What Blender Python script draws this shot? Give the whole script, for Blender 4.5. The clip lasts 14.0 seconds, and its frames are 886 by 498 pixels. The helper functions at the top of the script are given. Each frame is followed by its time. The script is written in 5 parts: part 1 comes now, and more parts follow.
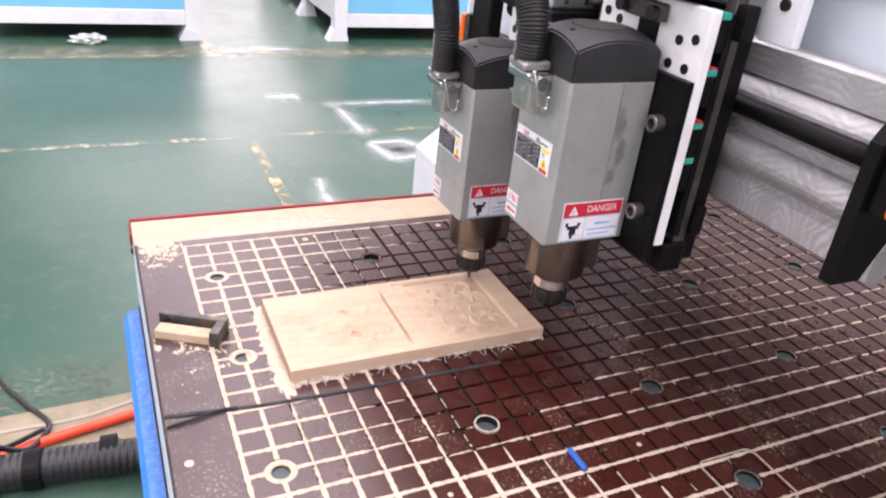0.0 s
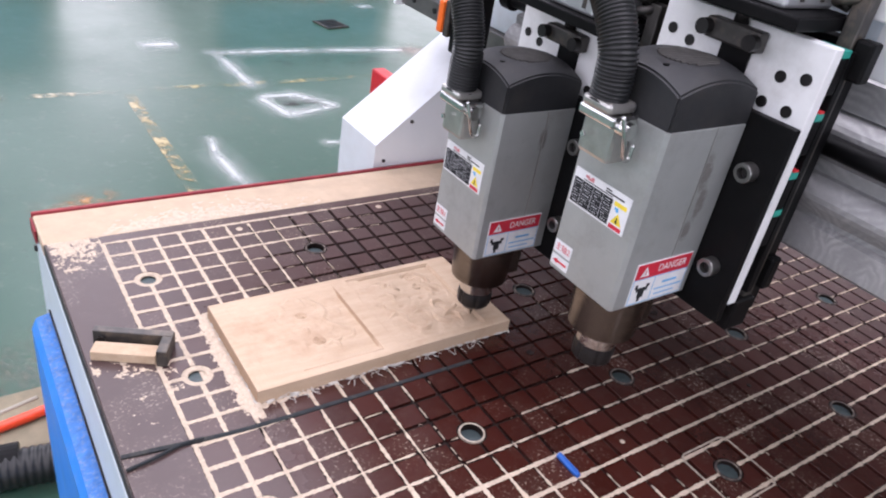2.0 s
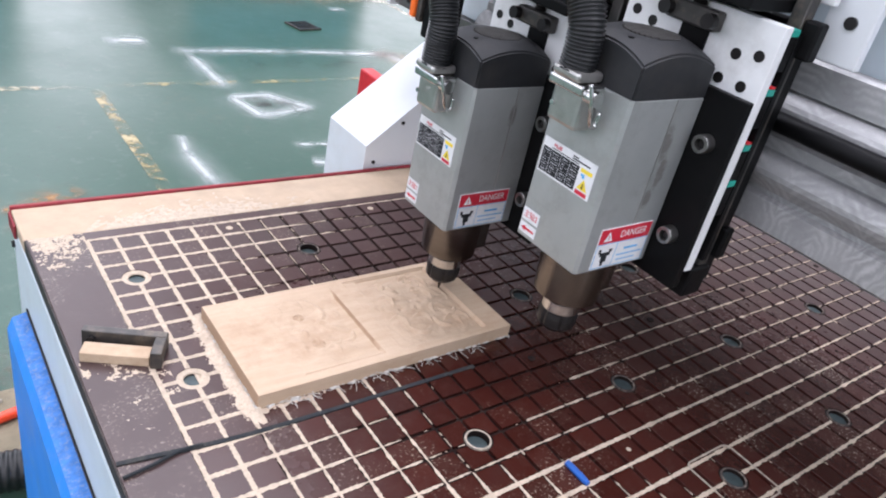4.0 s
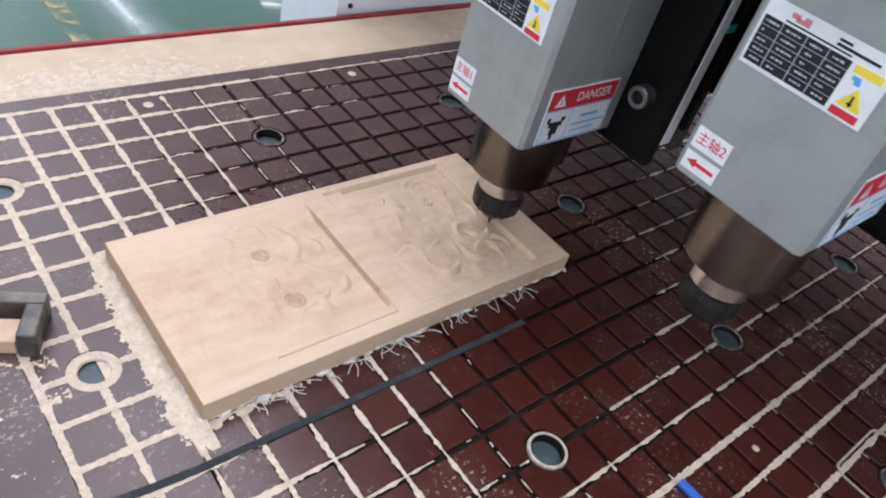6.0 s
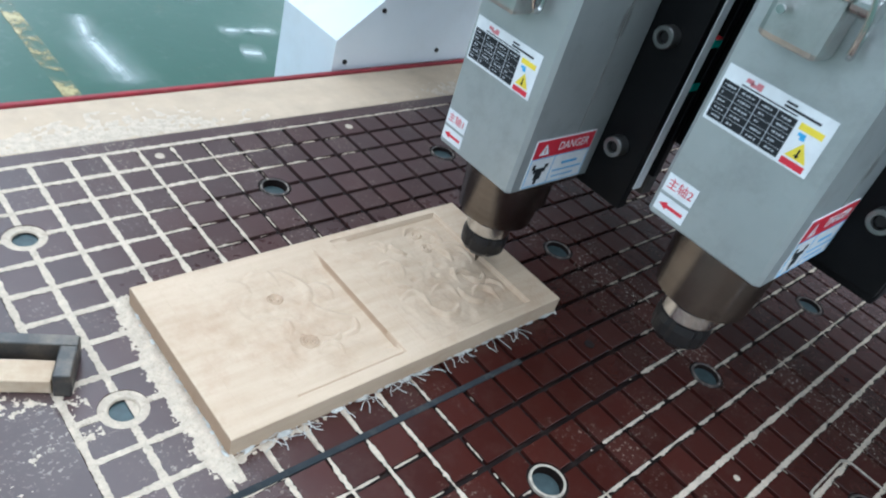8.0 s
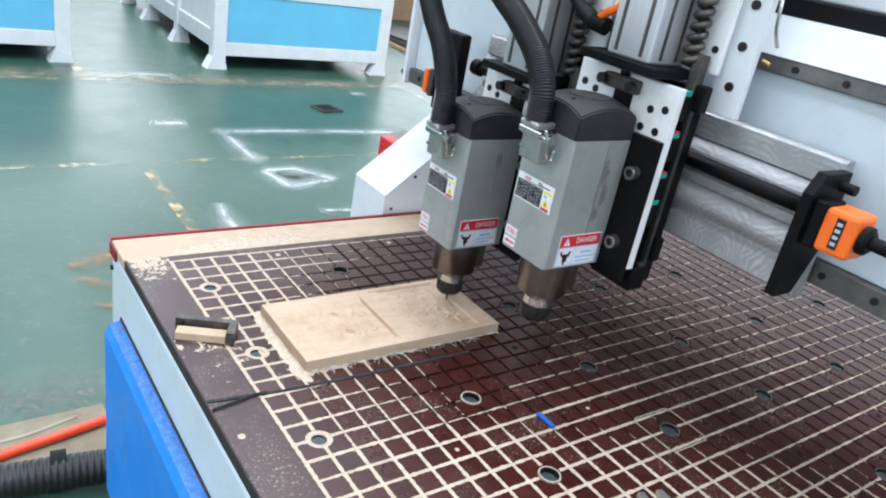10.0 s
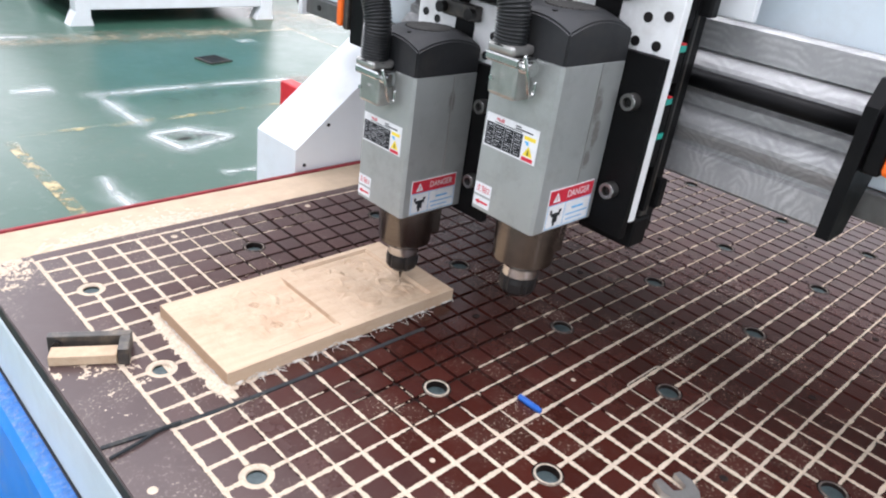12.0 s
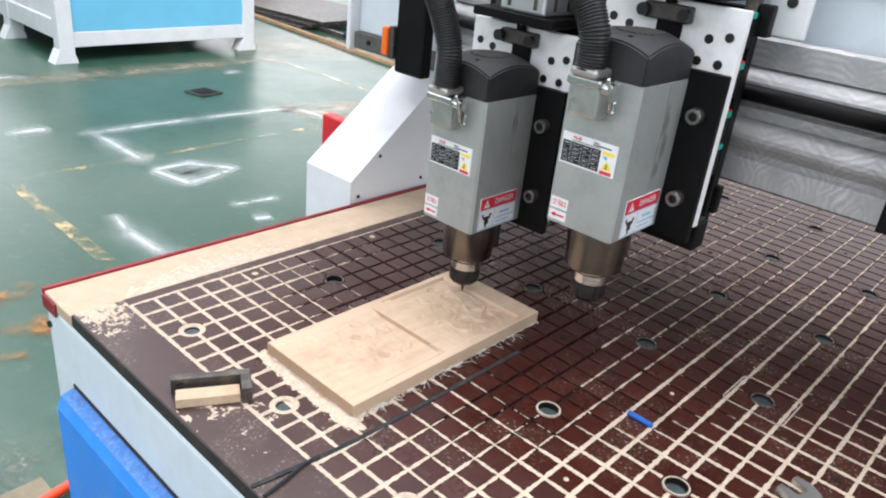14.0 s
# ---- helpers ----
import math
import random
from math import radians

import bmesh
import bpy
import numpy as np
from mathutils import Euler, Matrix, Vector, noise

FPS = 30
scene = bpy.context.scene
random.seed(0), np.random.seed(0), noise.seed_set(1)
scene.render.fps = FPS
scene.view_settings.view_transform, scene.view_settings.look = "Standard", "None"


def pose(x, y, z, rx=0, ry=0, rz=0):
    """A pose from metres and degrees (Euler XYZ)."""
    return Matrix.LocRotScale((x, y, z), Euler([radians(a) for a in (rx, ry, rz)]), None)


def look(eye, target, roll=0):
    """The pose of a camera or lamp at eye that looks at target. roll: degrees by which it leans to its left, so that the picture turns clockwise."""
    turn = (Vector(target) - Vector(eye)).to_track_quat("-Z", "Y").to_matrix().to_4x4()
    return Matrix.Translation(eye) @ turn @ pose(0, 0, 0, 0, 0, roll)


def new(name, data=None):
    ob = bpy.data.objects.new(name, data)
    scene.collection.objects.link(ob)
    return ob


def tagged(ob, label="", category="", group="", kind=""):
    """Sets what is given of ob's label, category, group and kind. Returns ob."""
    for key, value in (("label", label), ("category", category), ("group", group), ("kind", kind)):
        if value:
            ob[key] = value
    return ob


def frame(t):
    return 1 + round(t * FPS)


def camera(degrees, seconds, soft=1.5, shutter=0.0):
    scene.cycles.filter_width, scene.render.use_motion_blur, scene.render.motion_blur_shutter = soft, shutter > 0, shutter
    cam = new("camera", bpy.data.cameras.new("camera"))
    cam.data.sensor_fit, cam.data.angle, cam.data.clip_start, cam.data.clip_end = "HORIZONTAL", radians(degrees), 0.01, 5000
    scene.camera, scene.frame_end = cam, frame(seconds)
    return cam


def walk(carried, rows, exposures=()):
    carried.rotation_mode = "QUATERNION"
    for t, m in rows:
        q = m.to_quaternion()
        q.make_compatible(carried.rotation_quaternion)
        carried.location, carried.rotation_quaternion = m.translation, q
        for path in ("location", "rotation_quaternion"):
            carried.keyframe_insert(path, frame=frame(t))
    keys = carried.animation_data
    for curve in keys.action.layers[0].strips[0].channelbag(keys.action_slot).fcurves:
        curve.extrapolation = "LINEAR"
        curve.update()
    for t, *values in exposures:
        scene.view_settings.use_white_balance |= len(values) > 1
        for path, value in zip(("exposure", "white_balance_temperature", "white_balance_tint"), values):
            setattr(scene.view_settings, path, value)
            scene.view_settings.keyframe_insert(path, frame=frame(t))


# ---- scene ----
import itertools

cam = camera(61.9, 14.0, soft=2.0, shutter=0.2)
PATH = [
    (0, (-0.1091, -1.2604, 0.6654), (0.6907, 0.3232, -0.2584), 6.31),
    (0.5, (-0.1134, -1.2771, 0.6164), (0.7068, 0.2574, -0.3689), 8.72),
    (1, (-0.0878, -1.3333, 0.6552), (0.6071, 0.2594, -0.3334), 6.40),
    (1.5, (-0.1224, -1.2181, 0.7079), (0.8374, 0.2654, -0.2292), 9.15),
    (2, (-0.1844, -1.1096, 0.6851), (0.8846, 0.2414, -0.3304), 10.23),
    (2.2, (-0.2015, -1.1071, 0.6826), (0.9453, 0.2014, -0.3042), 11.95),
    (4.3, (-0.2235, -1.0378, 0.6417), (0.9333, 0.2661, -0.3401), 13.06),
    (4.5, (-0.1908, -0.9931, 0.6181), (0.9334, 0.2900, -0.4264), 13.77),
    (5, (-0.0944, -0.9160, 0.5781), (0.9300, 0.3764, -0.5546), 14.32),
    (5.5, (-0.0576, -0.8602, 0.5235), (0.9381, 0.3771, -0.6922), 13.87),
    (6, (-0.0654, -0.7514, 0.4963), (1.1113, 0.2479, -0.7756), 17.48),
    (6.5, (-0.0853, -0.7125, 0.4874), (1.1561, 0.2108, -0.7804), 20.99),
    (7, (-0.0903, -0.7221, 0.4943), (1.2034, 0.1629, -0.7474), 21.42),
    (7.5, (-0.1035, -0.7281, 0.4964), (1.2132, 0.1905, -0.6951), 20.64),
    (8, (-0.1227, -0.7539, 0.5218), (1.1496, 0.2598, -0.6419), 18.58),
    (8.5, (-0.1828, -1.0006, 0.6104), (1.0019, 0.3218, -0.3099), 12.58),
    (8.7, (-0.2290, -1.1141, 0.6482), (0.8724, 0.2934, -0.2492), 11.43),
    (10.8, (-0.4234, -1.3671, 0.7149), (0.7587, 0.0445, -0.0660), 10.60),
    (11, (-0.3988, -1.3566, 0.7133), (0.7792, 0.0530, -0.0786), 9.79),
    (11.5, (-0.3359, -1.2582, 0.6803), (1.0228, -0.0478, -0.1507), 11.96),
    (12, (-0.2926, -1.1483, 0.6306), (1.0097, 0.0704, -0.2741), 8.01),
    (12.5, (-0.3755, -1.0726, 0.6356), (1.0337, 0.0834, -0.1872), 2.65),
    (13, (-0.4223, -1.0281, 0.6279), (0.9810, 0.0710, -0.2804), 5.46),
    (13.5, (-0.4569, -1.0339, 0.6493), (0.9003, 0.1654, -0.1993), 5.18),
    (14, (-0.4461, -1.0322, 0.6347), (0.9246, 0.1525, -0.2137), 6.26),
]
# the clip's camera shifts its exposure and white balance as it closes in
BALANCE = [(0.0, 0.36, 6800, 30), (0.5, 0.06, 6900, 31), (1.0, 0.12, 6700, 28), (1.5, 0.13, 6350, 22), (2.0, 0.07, 6300, 26), (4.5, 0.06, 6150, 19), (5.0, -0.02, 6150, 19), (5.5, -0.14, 6200, 19), (6.5, -0.16, 5650, 12), (7.0, -0.16, 5550, 10), (7.5, -0.14, 5350, 5), (8.5, 0.03, 5400, 2), (11.0, 0.14, 6200, 13), (11.5, 0.2, 6250, 13), (12.0, 0.28, 6300, 16), (12.5, 0.36, 6300, 15), (13.0, 0.28, 6350, 16), (14.0, 0.16, 6400, 14)]
walk(cam, [(t, look(eye, target, roll)) for t, eye, target, roll in PATH], BALANCE)
# the cutter's place along the beam, to and fro
CUTTER = [(0, -0.2616), (0.5, -0.3054), (1, -0.3431), (1.5, -0.3638), (2, -0.4016), (2.2, -0.4287), (2.6, -0.4300), (3.3, -0.3750), (4, -0.3150), (4.3, -0.2887), (4.5, -0.2668), (4.7, -0.2740), (5, -0.3039), (5.5, -0.3416),
          (6, -0.3625), (6.5, -0.4012), (6.8, -0.4240), (7, -0.4230), (7.5, -0.3774), (8, -0.3472), (8.5, -0.3069), (8.7, -0.2938), (9.05, -0.2660), (9.4, -0.2820), (10, -0.3280), (10.5, -0.3660), (10.8, -0.3913), (11, -0.4086),
          (11.2, -0.4210), (11.5, -0.4034), (12, -0.3621), (12.5, -0.3386), (13, -0.3009), (13.5, -0.2657), (13.65, -0.2720), (14, -0.3105)]

# ---- light ----
FLOOR_Z = -0.72
world = bpy.data.worlds.new("world")
scene.world = world
world.use_nodes = True
wn = world.node_tree.nodes
sky = wn.new("ShaderNodeTexSky")
sky.sky_type, sky.sun_disc = "NISHITA", False
sky.sun_elevation, sky.sun_rotation = radians(50), radians(200)
wn["Background"].inputs["Strength"].default_value = 0.12
world.node_tree.links.new(sky.outputs[0], wn["Background"].inputs["Color"])
sun_data = bpy.data.lights.new("sun", "SUN")
sun_data.energy, sun_data.angle, sun_data.color = 1.0, radians(12), (1, 0.96, 0.9)
sun = new("sun", sun_data)
sun.matrix_world = look((-3, -6, 10), (0, 0, 0))


def area(name, eye, target, sx, sy, power, color=(1, 1, 1)):
    data = bpy.data.lights.new(name, "AREA")
    data.shape, data.size, data.size_y, data.energy, data.color = "RECTANGLE", sx, sy, power, color
    ob = new(name, data)
    ob.matrix_world = look(eye, target)
    return ob


SKYLIGHTS = (-3.5, 1.2)
for sx, north in zip(SKYLIGHTS, (30, 300)):
    area("skylight_fill_lamp", (sx, 9.2, 5.9), (sx, 9.2001, 0), 2.2, 8.2, north, (0.95, 0.98, 1.0))
    # overhead lamp, unseen, added to brighten the board and other tops
    area("skylight_fill_lamp", (sx, -0.3, 5.9), (sx, -0.2999, 0), 2.2, 10.4, 580 if sx > 0 else 330, (0.98, 0.99, 1.0))
area("window_fill_lamp", (6.5, 13.9, 2.6), (6.5, 0, 0.6), 16.0, 3.1, 680, (1.0, 0.985, 0.96))
# unseen lamp added to lay a sheen on the far right squares
area("window_fill_lamp", (16.9, 4.0, 2.7), (0, 4.0, 1.0), 18.0, 2.9, 380, (1.0, 0.985, 0.96))
area("window_fill_lamp", (-6.9, 0.5, 2.7), (0, 0.5, 1.0), 16.0, 2.9, 330, (1.0, 0.985, 0.96))
# unseen lamp added to brighten the faces towards -y
area("window_fill_lamp", (5.0, -8.9, 2.9), (5.0, 0.0, 1.0), 20.0, 2.5, 330, (1.0, 0.98, 0.95))

# ---- materials ----


def nodes_of(name):
    m = bpy.data.materials.new(name)
    m.use_nodes = True
    t = m.node_tree
    return m, t, t.nodes["Principled BSDF"]


def noise_node(t, coord, scale, detail=4.0, rough=0.6):
    n = t.nodes.new("ShaderNodeTexNoise")
    n.inputs["Scale"].default_value, n.inputs["Detail"].default_value, n.inputs["Roughness"].default_value = scale, detail, rough
    t.links.new(coord, n.inputs["Vector"])
    return n.outputs["Fac"]


def ramp(t, fac, a, b):
    r = t.nodes.new("ShaderNodeMapRange")
    r.inputs["From Min"].default_value, r.inputs["From Max"].default_value = a, b
    t.links.new(fac, r.inputs["Value"])
    return r.outputs["Result"]


def mixed(t, fac, a, b):
    m = t.nodes.new("ShaderNodeMix")
    m.data_type = "RGBA"
    for socket, v in ((m.inputs["A"], a), (m.inputs["B"], b)):
        if isinstance(v, tuple):
            socket.default_value = (*v, 1)
        else:
            t.links.new(v, socket)
    if isinstance(fac, float):
        m.inputs["Factor"].default_value = fac
    else:
        t.links.new(fac, m.inputs["Factor"])
    return m.outputs["Result"]


def maths(t, op, a, b=0.0):
    m = t.nodes.new("ShaderNodeMath")
    m.operation = op
    for socket, v in zip(m.inputs, (a, b)):
        if isinstance(v, (int, float)):
            socket.default_value = v
        else:
            t.links.new(v, socket)
    return m.outputs[0]


def surface(name, color, rough=0.5, metal=0.0, vary=0.25, scale=30.0, dirt=None, dirt_amount=0.3, dirt_scale=6.0, bump=0.1, bump_scale=200.0, stretch=None, coord="Object", coat=0.0, spec=0.5):
    m, t, p = nodes_of(name)
    tc = t.nodes.new("ShaderNodeTexCoord").outputs[coord]
    if stretch:
        mp = t.nodes.new("ShaderNodeMapping")
        mp.inputs["Scale"].default_value = stretch
        t.links.new(tc, mp.inputs["Vector"])
        tc = mp.outputs[0]
    lo, hi = tuple(c * (1 - vary) for c in color), tuple(min(1.0, c * (1 + vary)) for c in color)
    col = mixed(t, ramp(t, noise_node(t, tc, scale), 0.3, 0.7), lo, hi)
    if dirt:
        d = maths(t, "MULTIPLY", ramp(t, noise_node(t, tc, dirt_scale, 8.0, 0.7), 0.5, 0.75), dirt_amount)
        col = mixed(t, d, col, dirt)
    t.links.new(col, p.inputs["Base Color"])
    r = t.nodes.new("ShaderNodeMapRange")
    r.inputs["To Min"].default_value, r.inputs["To Max"].default_value = max(0.02, rough * 0.8), min(1.0, rough * 1.25)
    t.links.new(noise_node(t, tc, scale * 0.7), r.inputs["Value"])
    t.links.new(r.outputs[0], p.inputs["Roughness"])
    p.inputs["Metallic"].default_value = metal
    p.inputs["Coat Weight"].default_value = coat
    p.inputs["Specular IOR Level"].default_value = spec
    if bump:
        b = t.nodes.new("ShaderNodeBump")
        b.inputs["Strength"].default_value, b.inputs["Distance"].default_value = bump, 0.002
        t.links.new(noise_node(t, tc, bump_scale), b.inputs["Height"])
        t.links.new(b.outputs[0], p.inputs["Normal"])
    return m


def plain(name, color, rough=0.5, metal=0.0):
    return surface(name, color, rough, metal, vary=0.08, scale=60.0, bump=0.03, bump_scale=300.0)


DUST = (0.58, 0.48, 0.375)


def phenolic(name, dust_amount):
    """Brown phenolic board with scuffs and a scatter of saw dust, seen by place on the table."""
    m, t, p = nodes_of(name)
    geo = t.nodes.new("ShaderNodeNewGeometry")
    info = t.nodes.new("ShaderNodeObjectInfo")
    pos = geo.outputs["Position"]
    rnd = maths(t, "FRACT", maths(t, "ADD", info.outputs["Random"], geo.outputs["Random Per Island"]))
    col = mixed(t, rnd, (0.036, 0.0082, 0.0056), (0.054, 0.0125, 0.0086))
    col = mixed(t, maths(t, "MULTIPLY", ramp(t, noise_node(t, pos, 35.0, 6.0, 0.7), 0.5, 0.75), 0.4), col, (0.070, 0.036, 0.028))
    wide = ramp(t, noise_node(t, pos, 9.0, 4.0), 0.52 - 0.08 * dust_amount, 0.66)
    fine = ramp(t, noise_node(t, pos, 210.0, 3.0, 0.75), 0.60 - 0.05 * dust_amount, 0.64 - 0.03 * dust_amount)
    haze = maths(t, "MULTIPLY", wide, 0.07 * dust_amount)
    speck = maths(t, "MULTIPLY", maths(t, "MULTIPLY", fine, wide), 0.95)
    dust = maths(t, "MAXIMUM", haze, maths(t, "MULTIPLY", speck, min(1.0, 0.25 + dust_amount)))
    col = mixed(t, dust, col, DUST)
    # a grey film of fine dust with reflected sheen painted in, clear round the middle
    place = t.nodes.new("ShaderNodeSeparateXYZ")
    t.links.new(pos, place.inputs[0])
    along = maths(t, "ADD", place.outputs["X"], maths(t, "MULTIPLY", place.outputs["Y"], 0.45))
    film_sheen = maths(t, "MAXIMUM", ramp(t, along, 0.36, 1.15), maths(t, "MAXIMUM", maths(t, "MULTIPLY", ramp(t, place.outputs["Y"], -0.42, -0.12), 0.75), maths(t, "MULTIPLY", ramp(t, place.outputs["X"], 0.22, -0.04), 0.95)))
    film = maths(t, "ADD", film_sheen, maths(t, "MULTIPLY", ramp(t, noise_node(t, pos, 6.0, 5.0, 0.7), 0.45, 0.8), 0.10))
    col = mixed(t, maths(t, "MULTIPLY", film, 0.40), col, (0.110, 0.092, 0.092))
    t.links.new(col, p.inputs["Base Color"])
    r = t.nodes.new("ShaderNodeMapRange")
    r.inputs["To Min"].default_value, r.inputs["To Max"].default_value = 0.12, 0.26
    t.links.new(noise_node(t, pos, 60.0, 5.0), r.inputs["Value"])
    p.inputs["Specular IOR Level"].default_value = 0.40
    dull = maths(t, "ADD", r.outputs[0], maths(t, "MULTIPLY", film, 0.18))
    t.links.new(maths(t, "MAXIMUM", dull, maths(t, "MULTIPLY", dust, 0.9)), p.inputs["Roughness"])
    b = t.nodes.new("ShaderNodeBump")
    b.inputs["Strength"].default_value, b.inputs["Distance"].default_value = 0.12, 0.001
    t.links.new(noise_node(t, pos, 160.0, 4.0), b.inputs["Height"])
    t.links.new(b.outputs[0], p.inputs["Normal"])
    return m


def wood(name, light, dark, ring):
    m, t, p = nodes_of(name)
    tc = t.nodes.new("ShaderNodeTexCoord").outputs["Object"]
    mp = t.nodes.new("ShaderNodeMapping")
    mp.inputs["Scale"].default_value = (2.5, 22.0, 22.0)
    t.links.new(tc, mp.inputs["Vector"])
    grain = noise_node(t, mp.outputs[0], ring, 6.0, 0.65)
    col = mixed(t, ramp(t, grain, 0.3, 0.7), dark, light)
    col = mixed(t, maths(t, "MULTIPLY", ramp(t, noise_node(t, tc, 24.0, 5.0), 0.45, 0.7), 0.35), col, tuple(c * 1.10 for c in light))
    burn = maths(t, "MULTIPLY", ramp(t, noise_node(t, tc, 17.0, 7.0, 0.72), 0.50, 0.70), 0.50)
    col = mixed(t, burn, col, tuple(c * f for c, f in zip(dark, (0.80, 0.68, 0.60))))
    sep = t.nodes.new("ShaderNodeSeparateXYZ")
    t.links.new(t.nodes.new("ShaderNodeNewGeometry").outputs["True Normal"], sep.inputs[0])
    # x-facing sides: darker end grain, with their shade put into the colour too
    end = ramp(t, maths(t, "ABSOLUTE", sep.outputs["X"]), 0.82, 0.97)
    col = mixed(t, maths(t, "MULTIPLY", end, 0.6), col, tuple(c * f for c, f in zip(dark, (0.62, 0.50, 0.42))))
    t.links.new(col, p.inputs["Base Color"])
    p.inputs["Roughness"].default_value = 0.72
    b = t.nodes.new("ShaderNodeBump")
    b.inputs["Strength"].default_value, b.inputs["Distance"].default_value = 0.25, 0.0008
    t.links.new(noise_node(t, tc, 500.0, 3.0), b.inputs["Height"])
    t.links.new(b.outputs[0], p.inputs["Normal"])
    return m


def milled():
    """Milled steel with overlapping arcs of tool marks along its length."""
    m, t, p = nodes_of("milled_steel")
    tc = t.nodes.new("ShaderNodeTexCoord").outputs["Object"]
    sep, com = t.nodes.new("ShaderNodeSeparateXYZ"), t.nodes.new("ShaderNodeCombineXYZ")
    t.links.new(tc, sep.inputs[0])
    wander = maths(t, "MULTIPLY", noise_node(t, tc, 26.0, 3.0), 0.035)
    y = maths(t, "SUBTRACT", maths(t, "PINGPONG", maths(t, "ADD", sep.outputs["Y"], wander), 0.05), -0.02)
    t.links.new(y, com.inputs["X"])
    t.links.new(maths(t, "SUBTRACT", sep.outputs["Z"], 0.30), com.inputs["Y"])
    wave = t.nodes.new("ShaderNodeTexWave")
    wave.wave_type, wave.rings_direction = "RINGS", "Z"
    wave.inputs["Scale"].default_value, wave.inputs["Distortion"].default_value, wave.inputs["Detail"].default_value = 34.0, 5.0, 3.0
    t.links.new(com.outputs[0], wave.inputs["Vector"])
    patch = ramp(t, noise_node(t, tc, 17.0, 5.0, 0.7), 0.40, 0.66)
    marks = maths(t, "MULTIPLY", wave.outputs["Fac"], patch)
    col = mixed(t, ramp(t, noise_node(t, tc, 8.0, 6.0, 0.7), 0.3, 0.7), (0.28, 0.28, 0.28), (0.43, 0.43, 0.43))
    col = mixed(t, maths(t, "MULTIPLY", marks, 0.50), col, (0.70, 0.70, 0.70))
    t.links.new(col, p.inputs["Base Color"])
    p.inputs["Metallic"].default_value = 0.35
    r = t.nodes.new("ShaderNodeMapRange")
    r.inputs["To Min"].default_value, r.inputs["To Max"].default_value = 0.44, 0.66
    t.links.new(noise_node(t, tc, 30.0, 5.0), r.inputs["Value"])
    t.links.new(r.outputs[0], p.inputs["Roughness"])
    b = t.nodes.new("ShaderNodeBump")
    b.inputs["Strength"].default_value, b.inputs["Distance"].default_value = 0.10, 0.001
    t.links.new(marks, b.inputs["Height"])
    t.links.new(b.outputs[0], p.inputs["Normal"])
    return m


def floor_paint():
    m, t, p = nodes_of("floor_epoxy")
    pos = t.nodes.new("ShaderNodeNewGeometry").outputs["Position"]
    col = mixed(t, ramp(t, noise_node(t, pos, 0.9, 5.0, 0.65), 0.35, 0.68), (0.026, 0.084, 0.056), (0.046, 0.112, 0.080))
    col = mixed(t, maths(t, "MULTIPLY", ramp(t, noise_node(t, pos, 2.3, 9.0, 0.75), 0.56, 0.74), 0.22), col, (0.14, 0.16, 0.11))
    col = mixed(t, maths(t, "MULTIPLY", ramp(t, noise_node(t, pos, 14.0, 8.0, 0.75), 0.55, 0.75), 0.3), col, (0.19, 0.23, 0.20))
    col = mixed(t, maths(t, "MULTIPLY", ramp(t, noise_node(t, pos, 1.3, 7.0, 0.8), 0.60, 0.72), 0.15), col, (0.20, 0.14, 0.06))
    col = mixed(t, maths(t, "MULTIPLY", ramp(t, noise_node(t, pos, 4.0, 9.0, 0.8), 0.58, 0.70), 0.3), col, (0.018, 0.036, 0.030))
    col = mixed(t, maths(t, "MULTIPLY", ramp(t, noise_node(t, pos, 55.0, 4.0, 0.7), 0.64, 0.69), 0.6), col, (0.025, 0.03, 0.028))
    t.links.new(col, p.inputs["Base Color"])
    r = t.nodes.new("ShaderNodeMapRange")
    r.inputs["To Min"].default_value, r.inputs["To Max"].default_value = 0.24, 0.44
    p.inputs["Specular IOR Level"].default_value = 0.42
    t.links.new(noise_node(t, pos, 3.0, 6.0, 0.7), r.inputs["Value"])
    t.links.new(r.outputs[0], p.inputs["Roughness"])
    b = t.nodes.new("ShaderNodeBump")
    b.inputs["Strength"].default_value, b.inputs["Distance"].default_value = 0.10, 0.004
    t.links.new(noise_node(t, pos, 18.0, 4.0), b.inputs["Height"])
    t.links.new(b.outputs[0], p.inputs["Normal"])
    return m


def worn_paint(name, color, cover, edge, strength=1.0, grain=9.0):
    """Paint on the floor, worn through in patches and thin at its edges."""
    m, t, p = nodes_of(name)
    tc = t.nodes.new("ShaderNodeTexCoord")
    pos = t.nodes.new("ShaderNodeNewGeometry").outputs["Position"]
    sep = t.nodes.new("ShaderNodeSeparateXYZ")
    t.links.new(tc.outputs["Generated"], sep.inputs[0])
    v = maths(t, "SUBTRACT", 1.0, maths(t, "ABSOLUTE", maths(t, "SUBTRACT", maths(t, "MULTIPLY", sep.outputs["Y"], 2.0), 1.0)))
    u = maths(t, "SUBTRACT", 1.0, maths(t, "ABSOLUTE", maths(t, "SUBTRACT", maths(t, "MULTIPLY", sep.outputs["X"], 2.0), 1.0)))
    fade = maths(t, "MULTIPLY", ramp(t, v, 0.0, edge), ramp(t, u, 0.0, 0.05 + edge * 0.3))
    wear = ramp(t, noise_node(t, pos, grain, 8.0, 0.75), 0.62 - cover * 0.35, 0.62 - cover * 0.35 + 0.16)
    a = maths(t, "MULTIPLY", maths(t, "MULTIPLY", maths(t, "POWER", fade, 1.0 + 0.9 * edge), wear), strength)
    p.inputs["Base Color"].default_value = (*color, 1)
    p.inputs["Roughness"].default_value = 0.30
    t.links.new(a, p.inputs["Alpha"])
    return m


